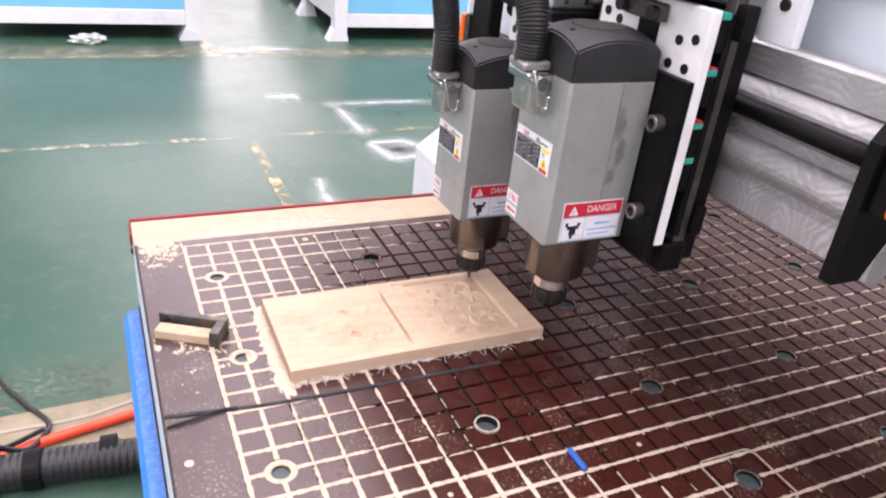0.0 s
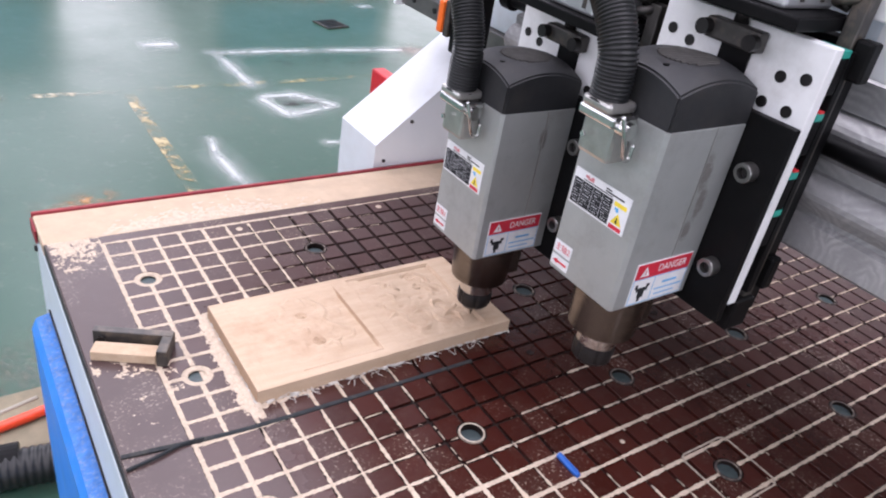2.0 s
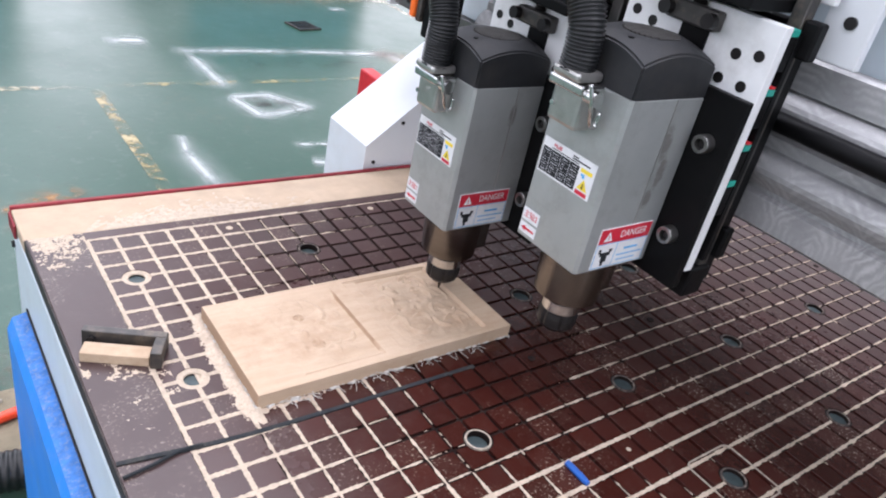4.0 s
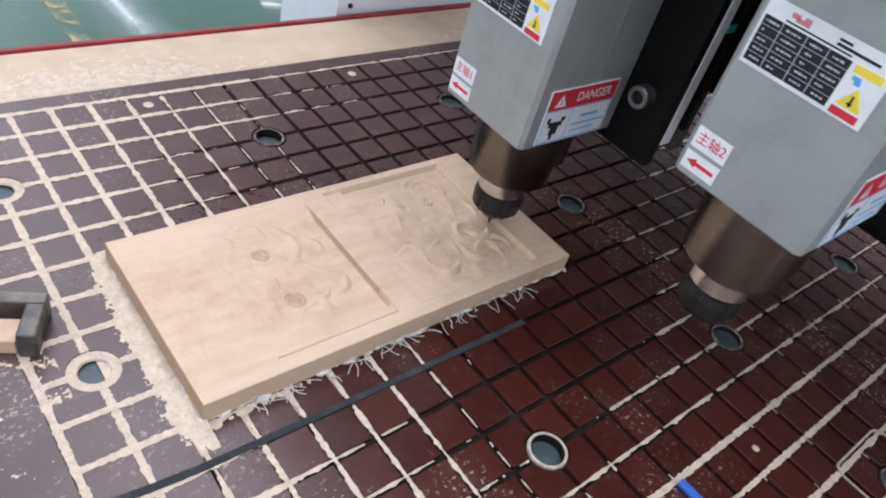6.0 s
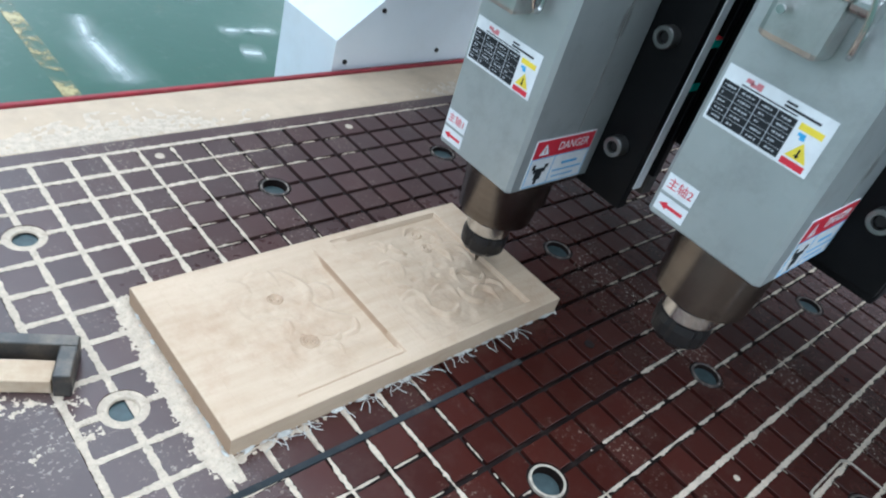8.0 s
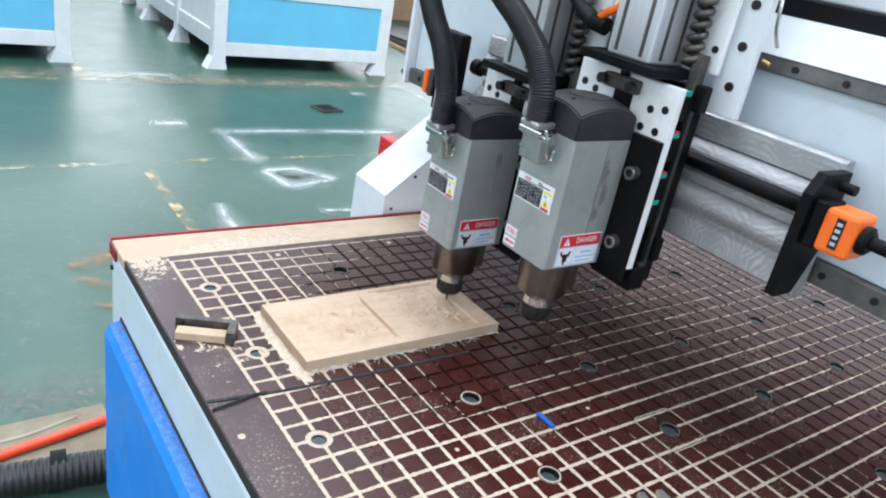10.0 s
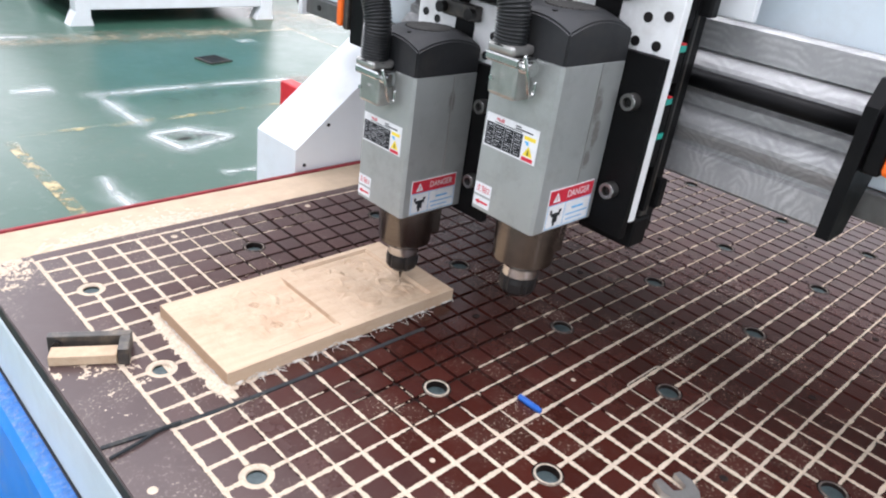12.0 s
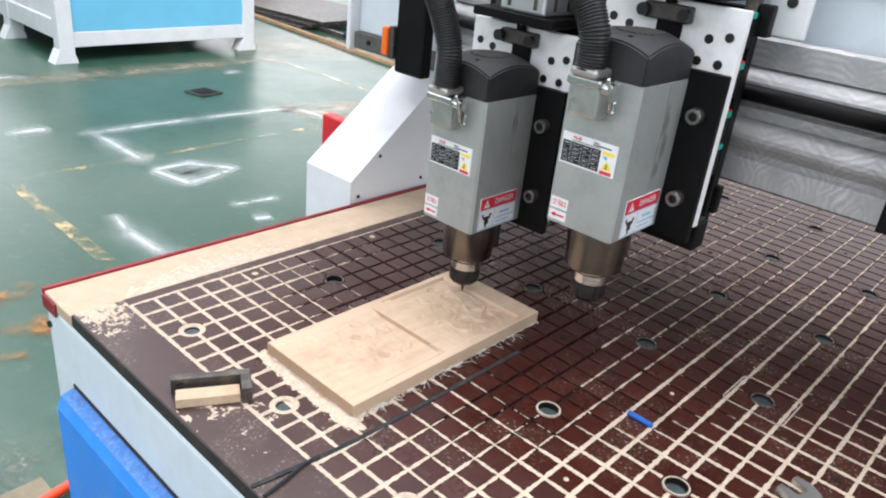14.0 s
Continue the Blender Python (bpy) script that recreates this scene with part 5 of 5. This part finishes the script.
    part("latch", tube([(X0 - 0.034, oy - 0.022, z1 + 0.008), (X0 - 0.030, oy - 0.026, z1 - 0.012), (X0 - 0.022, oy - 0.025, z1 - 0.034), (X0 - 0.010, oy - 0.022, z1 - 0.040), (X0 - 0.008, oy - 0.022, z1 - 0.024)], 0.0024, 8, 8), M_CHROME, sp, smooth=True)
    part("latch_hub", cyl((X0 - 0.022, oy - 0.027, z1 - 0.008), (X0 - 0.022, oy - 0.012, z1 - 0.008), 0.0085, seg=18), M_CHROME, sp)
    part("latch_pin", cyl((X0 - 0.0340, oy + 0.022, z1 - 0.028), (X0 - 0.0365, oy + 0.022, z1 - 0.028), 0.003, seg=12), M_CHROME, sp)
    # rating plate on the front
    m = frame_front(oy + 0.006, 0.278 + oz - 0.005 * (number - 1)) @ Matrix.Diagonal((0.935, 0.87, 1, 1))
    part("rating_plate", flat(m, -0.046, -0.025, 0.046, 0.025), M_PAPER, sp, "white printed rating plate")
    part("table_print", flat(m, -0.044, -0.022, 0.020, 0.012, 0.0003), M_INK, sp, "black table of ratings")
    lines = [(-0.044, -0.022 + 0.0068 * k, 0.064, 0.0003) for k in range(1, 5)] + [(-0.030, -0.005, 0.0005, 0.034), (-0.012, -0.005, 0.0005, 0.034), (0.004, -0.005, 0.0005, 0.034)]
    for row in range(5):
        for x, w in ((-0.042, 0.009), (-0.027, 0.011), (-0.009, 0.009), (0.007, 0.010)):
            at = x + r.uniform(0, 0.0015)
            while at < x + w:
                dash = r.uniform(0.0008, 0.0026)
                lines.append((at, -0.0186 + 0.0068 * row, dash, r.uniform(0.0010, 0.0017)))
                at += dash + r.uniform(0.0004, 0.0012)
                if r.random() < 0.22:
                    break
    part("print_table_text", bars(m, lines, 0.00062), M_PRINT, sp)
    part("print_head", bars(m, [(0.006, 0.0205, 0.009, 0.0018), (0.006, 0.0172, 0.030, 0.0020), (-0.030, 0.0142, 0.048, 0.0012)], 0.0003), M_INK, sp)
    part("print_mark", bars(m, [(-0.028, 0.0195, 0.006, 0.0035), (-0.024, 0.0178, 0.010, 0.003), (-0.019, 0.0205, 0.005, 0.0025)], 0.0003), M_INKPINK, sp, "faded red printed mark")
    part("print_yellow", bars(m, [(0.023, 0.0095, 0.019, 0.0055)], 0.0003), M_INKYEL, sp)
    part("print_blue", bars(m, [(0.025, 0.0035, 0.006, 0.003), (0.0275, 0.001, 0.004, 0.003)], 0.0003), M_INKBLUE, sp)
    part("print_red", bars(m, [(0.023, -0.0205, 0.019, 0.0055)], 0.0003), M_INKRED, sp)
    tri = bmesh.new()
    for sc, lift in ((1.0, 0.0004),):
        vs = [tri.verts.new(m @ Vector((x * sc + 0.0325, y * sc - 0.0095, lift))) for x, y in ((-0.0085, -0.0062), (0.0085, -0.0062), (0.0, 0.0085))]
        ws = [tri.verts.new(m @ Vector((x * sc + 0.0325, y * sc - 0.0095, lift + 0.0002))) for x, y in ((-0.0085, -0.0062), (0.0085, -0.0062), (0.0, 0.0085))]
        tri.faces.new(ws)
        for k in range(3):
            tri.faces.new((vs[k], vs[(k + 1) % 3], ws[(k + 1) % 3], ws[k]))
    part("warning_triangle", tri, M_INKYEL, sp)
    part("warning_bolt", bars(m, [(0.0318, -0.0105, 0.0014, 0.0075), (0.0305, -0.0125, 0.0035, 0.0012)], 0.0007), M_INK, sp)
    # name tag and arrow near the foot
    m = frame_front(oy + 0.0365, 0.1925 + oz) @ Matrix.Diagonal((0.94, 1, 1, 1))
    part("name_tag", flat(m, -0.0150, -0.0080, 0.0150, 0.0080), M_PAPER, sp, "white name sticker")
    lettering("\u4e3b\u8f74%d" % number, 0.0102, m @ Matrix.Translation((0, 0, 0.0005)), M_INKRED, sp)
    m = frame_front(oy + 0.0365, 0.1745 + oz) @ Matrix.Diagonal((0.94, 1, 1, 1))
    part("arrow_tag", flat(m, -0.0150, -0.0068, 0.0150, 0.0068), M_PAPER, sp, "white sticker with a red arrow")
    arrow = bmesh.new()
    add_box(arrow, (-0.004, -0.0014, 0.0003), (0.012, 0.0014, 0.0006), 0.0, m)
    vs = [arrow.verts.new(m @ Vector((x, y, 0.0006))) for x, y in ((-0.012, 0.0), (-0.004, -0.0036), (-0.004, 0.0036))]
    arrow.faces.new(vs)
    part("arrow", arrow, M_INKRED, sp)
    # danger sticker on the side
    m = frame_side(0.4520 if number == 1 else 0.4585, oy - W2, 0.1925 + oz)
    part("danger_label", flat(m, -0.046, -0.0275, 0.046, 0.0275), M_PAPER, sp, "white and red danger sticker")
    part("danger_band", flat(m, -0.0445, 0.0070, 0.0445, 0.0262, 0.0003), M_INKRED, sp)
    lettering("DANGER", 0.0135, m @ Matrix.Translation((0.0135, 0.0166, 0.0008)) @ Matrix.Diagonal((0.86, 1, 1, 1)), M_PAPER, sp)
    tri = bmesh.new()
    vs = [tri.verts.new(m @ Vector((x - 0.030, y + 0.0160, 0.0008))) for x, y in ((-0.0075, -0.006), (0.0075, -0.006), (0.0, 0.007))]
    tri.faces.new(vs)
    part("warning_sign", tri, M_PAPER, sp)
    part("warning_stroke", bars(m, [(-0.0305, 0.0152, 0.0012, 0.0055)], 0.0010), M_INKRED, sp)
    part("label_rule", bars(m, [(-0.0445, 0.0062, 0.089, 0.0007), (-0.0095, -0.0095, 0.0006, 0.031), (-0.0445, -0.0262, 0.089, 0.0007), (-0.0445, -0.0095, 0.0006, 0.031), (0.0439, -0.0095, 0.0006, 0.031), (-0.005, -0.013, 0.046, 0.0016), (0.006, -0.005, 0.024, 0.0028), (-0.003, -0.020, 0.034, 0.0014)], 0.0004), M_INKBLUE, sp)
    pict = bars(m, [(-0.036, -0.008, 0.018, 0.005), (-0.032, -0.0145, 0.010, 0.009), (-0.039, -0.0035, 0.004, 0.006), (-0.021, -0.0035, 0.005, 0.004), (-0.030, -0.021, 0.004, 0.006)], 0.0005)
    part("pictogram", pict, M_INK, sp)
    return sp


def lathe_y(profile, x, z):
    """A turned piece about a line along y: profile of (radius, y)."""
    bm = bmesh.new()
    n = 20
    rings4 = [[bm.verts.new((x + r * math.cos(2 * math.pi * k / n), y, z + r * math.sin(2 * math.pi * k / n))) for k in range(n)] for r, y in profile]
    for p, q in zip(rings4, rings4[1:]):
        for k in range(n):
            bm.faces.new((p[k], p[(k + 1) % n], q[(k + 1) % n], q[k]))
    bm.faces.new(rings4[0])
    bm.faces.new(rings4[-1][::-1])
    bmesh.ops.recalc_face_normals(bm, faces=bm.faces)
    return bm


def ring_head(xa, xb, y, z):
    """A bolt head towards -x with a hollow in its face."""
    bm = bmesh.new()
    n = 24
    rings3 = [[bm.verts.new((x, y + r * math.cos(2 * math.pi * k / n), z + r * math.sin(2 * math.pi * k / n))) for k in range(n)] for r, x in ((0.0108, xa), (0.0108, xb + 0.001), (0.0100, xb), (0.0064, xb), (0.0062, xb + 0.006))]
    for p, q in zip(rings3, rings3[1:]):
        for k in range(n):
            bm.faces.new((p[k], p[(k + 1) % n], q[(k + 1) % n], q[k]))
    bmesh.ops.recalc_face_normals(bm, faces=bm.faces)
    return bm


for oy, oz, number in ((0.0, 0.0, 1), (-0.2405, 0.078, 2)):
    spindle(oy, oz, number)
    zb, zt = 0.172 + oz, 0.470 + oz
    # slide plate: black mounting plate below, white plate behind with its bolted head
    plate = part("slide_plate", box((0.5270, oy - 0.104, zb), (0.5415, oy + 0.104, zt), 0.0015), M_ALU, carriage, "white slide plate with bolted head")
    part("mount_plate", box((X1 + 0.0005, oy - 0.1035, zb - 0.022), (0.5265, oy + 0.1035, zb + 0.216), 0.0015), M_BLACK, carriage, "black spindle mounting plate")
    for y in (-0.075, 0.075):
        for z in (0.040, 0.158):
            bolt = part("socket_bolt", ring_head(X1 + 0.0003, X1 - 0.014, oy + y, zb + z), M_BOLT, plate, "steel socket bolt")
            part("bolt_socket", cyl((X1 - 0.0085, oy + y, zb + z), (X1 - 0.0086, oy + y, zb + z), 0.0052, seg=6), M_NUT, bolt)
    for y, z in ((-0.087, 0.262), (-0.060, 0.256), (0.060, 0.256), (0.087, 0.262), (-0.080, 0.226), (-0.050, 0.226), (0.080, 0.226)):
        part("plate_bolt", cyl((0.5272, oy + y, zb + z), (0.5255, oy + y, zb + z), 0.0062, seg=16), M_NUT, plate)
    part("plate_slot", box((0.5240, oy - 0.020, zb + 0.222), (0.5272, oy + 0.018, zb + 0.272), 0.001), M_BLACK, plate)
    part("nut_bracket", box((0.508, oy - 0.034, zb + 0.270), (0.526, oy + 0.034, zb + 0.292), 0.003), M_DARKSTEEL, plate)
    for y in (-0.030, 0.030):
        part("bracket_bolt", cyl((0.508, oy + y, zb + 0.281), (0.498, oy + y, zb + 0.281), 0.0085, seg=16), M_NUT, plate)
    part("screw_spindle", cyl((0.520, oy, zb + 0.293), (0.520, oy, zb + 0.42), 0.0085, seg=20), M_CHROME, carriage, "bright lead screw", True)
    # bearing blocks on the rails behind
    for y in (-0.088, 0.088):
        part("slide_rail", box((0.566, oy + y - 0.009, zb - 0.02), (0.584, oy + y + 0.009, zt + 0.05), 0.002), M_DARKSTEEL, carriage)
        part("rail_shield", box((0.5565, oy + y - 0.0160, zb + 0.010), (0.5655, oy + y + 0.0160, zt - 0.004), 0.001), M_BLACK, carriage)
        for z in (0.075, 0.120, 0.185, 0.250):
            blk = part("bearing_block", box((0.542, oy + y - 0.0155, zb + z), (0.556, oy + y + 0.0155, zb + z + 0.038), 0.002), M_BLACK, carriage)
            part("end_seal", box((0.5425, oy + y - 0.0162, zb + z + 0.038), (0.5560, oy + y + 0.0162, zb + z + 0.046), 0.001), M_TEAL, blk, "teal end seal")
            if z in (0.120, 0.185):
                part("grease_cap", box((0.545, oy + y - 0.0165, zb + z + 0.0462), (0.5540, oy + y + 0.0100, zb + z + 0.0490), 0.001), M_REDP, blk, "small red plastic cap")
    # lifting column with its base plate
    part("column_base", box((0.488, oy - 0.078, zt + 0.008), (0.590, oy + 0.078, zt + 0.022), 0.002), M_BLACK, carriage)
    col = part("lift_column", box((0.500, oy - 0.052, zt + 0.0225), (0.585, oy + 0.034, zt + 0.62), 0.004), M_PROFILE, carriage, "square aluminium lifting column")
    for y in (-0.034, 0.016):
        part("column_slot", box((0.4988, oy + y - 0.003, zt + 0.03), (0.5003, oy + y + 0.003, zt + 0.61)), M_DARKSTEEL, col)
    for x in (0.525, 0.56):
        part("column_slot", box((x - 0.003, oy - 0.0532, zt + 0.03), (x + 0.003, oy - 0.0518, zt + 0.61)), M_DARKSTEEL, col)
    part("back_plate", box((0.592, oy - 0.108, zt + 0.024), (0.602, oy + 0.108, zt + 0.60), 0.002), M_ALU, carriage, "white back plate with bolt holes")
    for k in range(4):
        for y in (-0.094, 0.094):
            part("plate_bolt", cyl((0.5922, oy + y, zt + 0.06 + 0.085 * k), (0.5895, oy + y, zt + 0.06 + 0.085 * k), 0.0055, seg=14), M_NUT, carriage)
    part("spring", tube([(0.570 + 0.010 * math.cos(0.9 * k), oy - 0.072 + 0.010 * math.sin(0.9 * k), zt + 0.03 + 0.0024 * k) for k in range(80)], 0.0058, 2, 8), M_DARKSTEEL, carriage, "dark coiled air line", True)

# black carriage body, side rail and its end brackets
part("carriage_plate", box((0.585, -0.332, 0.215), (0.612, 0.125, 0.548), 0.003), M_BLACK, carriage, "black carriage plate")
part("side_block", box((0.5470, -0.343, 0.206), (0.5845, -0.255, 0.248), 0.003), M_BLACK, carriage)
part("side_block", box((0.5850, -0.346, 0.258), (0.6020, -0.3325, 0.300), 0.003), M_BLACK, carriage)
part("side_block", box((0.5660, -0.358, 0.515), (0.5845, -0.338, 0.556), 0.003), M_BLACK, carriage)
part("upper_plate", box((0.6125, -0.388, 0.515), (0.626, -0.334, 1.10), 0.002), M_WHITE, carriage, "tall white plate with bolt holes")
for k in range(5):
    part("plate_bolt", cyl((0.6126, -0.364, 0.56 + 0.06 * k), (0.609, -0.364, 0.56 + 0.06 * k), 0.007, seg=16), M_NUT, carriage)
part("cable_clip", tube([(0.615, -0.378, 0.72), (0.610, -0.400, 0.70), (0.615, -0.405, 0.655), (0.640, -0.400, 0.63)], 0.003, 8, 8), M_CHROME, carriage, smooth=True)
part("brass_nipple", cyl((0.640, -0.386, 0.606), (0.640, -0.398, 0.603), 0.0032, seg=12), M_BRASS, carriage)
# real rod, its radius widened so the shadow beside it is built in
part("tie_rod", cyl((0.622, -0.250, 0.434), (0.622, -0.5565, 0.434), 0.0120, seg=20), M_BLACK, carriage, "black tie rod, thickened to take in its shadow", True)
part("tie_rod", cyl((0.622, 0.125, 0.436), (0.622, 0.262, 0.436), 0.0105, seg=20), M_BLACK, carriage, smooth=True)
for y, s in ((-0.557, -1),):
    br = part("end_bracket", extrude_xz([(0.556, 0.318), (0.600, 0.318), (0.640, 0.40), (0.640, 0.498), (0.575, 0.498), (0.556, 0.470)], min(y, y + 0.015 * s), max(y, y + 0.015 * s)), M_BLACK, carriage, "black end bracket")
    part("rod_collar", cyl((0.622, y - 0.014 * s, 0.436), (0.622, y, 0.436), 0.017, seg=20), M_BLACK, br)
    part("bracket_knob", cyl((0.622, y + 0.015 * s, 0.480), (0.622, y + 0.036 * s, 0.480), 0.0075, seg=16), M_BLACK, br)
    part("sensor_box", box((0.565, y - 0.035, 0.400), (0.612, y - 0.0155, 0.466), 0.003), M_BLACK, carriage, "black sensor box")
    cov = part("sensor_cover", box((0.560, y - 0.081, 0.403), (0.612, y - 0.0355, 0.464), 0.006), M_ORANGE, carriage, "orange front cover")
    part("window", box((0.5592, y - 0.066, 0.413), (0.5606, y - 0.054, 0.455), 0.0004), M_INK, cov, "small dark window")
    bm = bmesh.new()
    for k in range(4):
        add_box(bm, (0.5586, y - 0.0635, 0.418 + 0.009 * k), (0.5592, y - 0.0565, 0.4225 + 0.009 * k))
    part("cover_print", bm, M_PRINT, cov)
    part("cable_gland", lathe_y([(0.016, y - 0.0812), (0.0195, y - 0.083), (0.0195, y - 0.090), (0.014, y - 0.094), (0.0095, y - 0.0945), (0.0095, y - 0.117), (0.0075, y - 0.119)], 0.586, 0.434), M_BLACK, cov, "black cable gland")

part("end_bracket", box((0.572, 0.262, 0.322), (0.600, 0.338, 0.500), 0.005), M_BLACK, carriage)
part("rod_collar", cyl((0.622, 0.240, 0.436), (0.622, 0.262, 0.436), 0.017, seg=20), M_BLACK, carriage)
part("sensor_box", box((0.566, 0.3385, 0.346), (0.596, 0.352, 0.408), 0.003), M_DARKSTEEL, carriage)
part("sensor_cover", box((0.562, 0.3525, 0.350), (0.592, 0.368, 0.405), 0.004), M_ORANGE, carriage, "orange front cover")

profile = [(0.6705, 0.295), (0.646, 0.295), (0.640, 0.300), (0.640, 0.336), (0.650, 0.339), (0.650, 0.346)]
profile += arc(0.644, 0.347, 0.392, 0.014)
profile += [(0.650, 0.394), (0.650, 0.408), (0.661, 0.412), (0.661, 0.424)]
profile += arc(0.650, 0.426, 0.464, 0.015)
profile += [(0.656, 0.465), (0.648, 0.468), (0.648, 0.504), (0.654, 0.508), (0.6705, 0.508)]
part("saddle", extrude_xz(profile, -0.556, 0.261), M_BEAM, carriage, "bare milled steel saddle with curved tool marks")

# hoses of the spindles
HX = 0.3685
part("spindle_hose", tube([(HX, 0.012, 0.386), (HX, 0.012, 0.412), (HX, 0.014, 0.450), (HX + 0.004, 0.050, 0.512), (HX + 0.012, 0.112, 0.566), (HX + 0.03, 0.19, 0.645), (HX + 0.06, 0.28, 0.78), (HX + 0.09, 0.33, 0.95), (HX + 0.10, 0.34, 1.15)], 0.0188, 10, 20, 0.0015, 0.0038), M_RUBBER, carriage, "black corrugated cable hose", True)
part("spindle_hose", tube([(HX, -0.226, 0.464), (HX, -0.226, 0.488), (HX, -0.220, 0.518), (HX + 0.003, -0.190, 0.557), (HX + 0.008, -0.130, 0.596), (HX + 0.016, -0.055, 0.632), (HX + 0.03, 0.05, 0.70), (HX + 0.06, 0.15, 0.82), (HX + 0.09, 0.20, 1.15)], 0.0188, 10, 20, 0.0015, 0.0038), M_RUBBER, carriage, "black corrugated cable hose", True)
part("air_line", tube([(0.575, 0.020, 0.78), (0.565, -0.010, 0.70), (0.560, -0.060, 0.63), (0.562, -0.105, 0.603)], 0.013, 10, 14, 0.0008, 0.0045), M_RUBBER, carriage, "black corrugated air line", True)
part("air_fitting", cyl((0.562, -0.105, 0.603), (0.566, -0.135, 0.598), 0.015, seg=16), M_BLACK, carriage)
part("orange_tube", tube([(0.563, -0.112, 0.606), (0.560, -0.135, 0.622), (0.562, -0.160, 0.640), (0.57, -0.175, 0.70)], 0.0075, 8, 10), M_ORANGE, carriage, "orange air tube", True)

# ---- the table's raised squares, last ----
CELL = PITCH - GW


def cell_shape(cut):
    """Vertices and faces of one raised square, with a round bite at the corners named in cut."""
    s, b, d = CELL / 2, 0.0002, GD + 0.0005

    def outline(half, radius):
        pts4 = []
        for cx, cy in ((1, 1), (-1, 1), (-1, -1), (1, -1)):
            if (cx, cy) in cut:
                q, e = PITCH / 2, radius
                off = math.sqrt(max(0.0, e * e - (q - half) ** 2))
                a0 = [(cx * (q - off), cy * half), (cx * half, cy * (q - off))]
                if cx * cy > 0:
                    a0 = a0[::-1]
                ang = [math.atan2(y - cy * q, x - cx * q) for x, y in a0]
                if cx < 0:
                    ang = [t % (2 * math.pi) for t in ang]
                if cx > 0 and cy < 0 or cx > 0:
                    ang = [t % (2 * math.pi) for t in ang]
                for k in range(5):
                    t = ang[0] + (ang[1] - ang[0]) * k / 4
                    pts4.append((cx * q + e * math.cos(t), cy * q + e * math.sin(t)))
            else:
                pts4.append((cx * half, cy * half))
        return pts4

    o, i = outline(s, R_RING), outline(s - b, R_RING + b)
    n = len(o)
    V = [(x, y, 0.0) for x, y in i] + [(x, y, -b) for x, y in o] + [(x, y, -d) for x, y in o]
    F = [tuple(range(n))]
    for k in range(n):
        m2 = (k + 1) % n
        F += [(k, n + k, n + m2, m2), (n + k, 2 * n + k, 2 * n + m2, n + m2)]
    return V, F


SHAPES, MESHES = {}, {}


def cell_key(i, j):
    return tuple((cx, cy) for cx in (1, -1) for cy in (1, -1) if (i + (cx > 0), j + (cy < 0)) in HOLESET)


PV, PF = [], []
for i in range(NI):
    for j in range(NJ):
        key = cell_key(i, j)
        if key not in SHAPES:
            SHAPES[key] = cell_shape(key)
            me = bpy.data.meshes.new("tile")
            me.from_pydata(SHAPES[key][0], [], SHAPES[key][1])
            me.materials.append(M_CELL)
            MESHES[key] = me
        x, y, z = (i + 0.5) * PITCH, -(j + 0.5) * PITCH, rng.uniform(-0.0004, 0.0)
        if i < 17 and j < 17:
            ob = new("tile", MESHES[key])
            ob.parent, ob.location = router, (x, y, z)
        else:
            n = len(PV)
            PV += [(a + x, b + y, c + z) for a, b, c in SHAPES[key][0]]
            PF += [tuple(n + k for k in f) for f in SHAPES[key][1]]
me = bpy.data.meshes.new("tiles")
me.from_pydata(PV, [], PF)
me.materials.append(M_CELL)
rest = new("tiles", me)
rest.parent = router
tagged(rest, "rows of brown phenolic squares", kind="stuff")


def motions():
    rows = [(t, pose(0, y, 0)) for t, y in CUTTER]
    walk(carriage, rows)


motions()
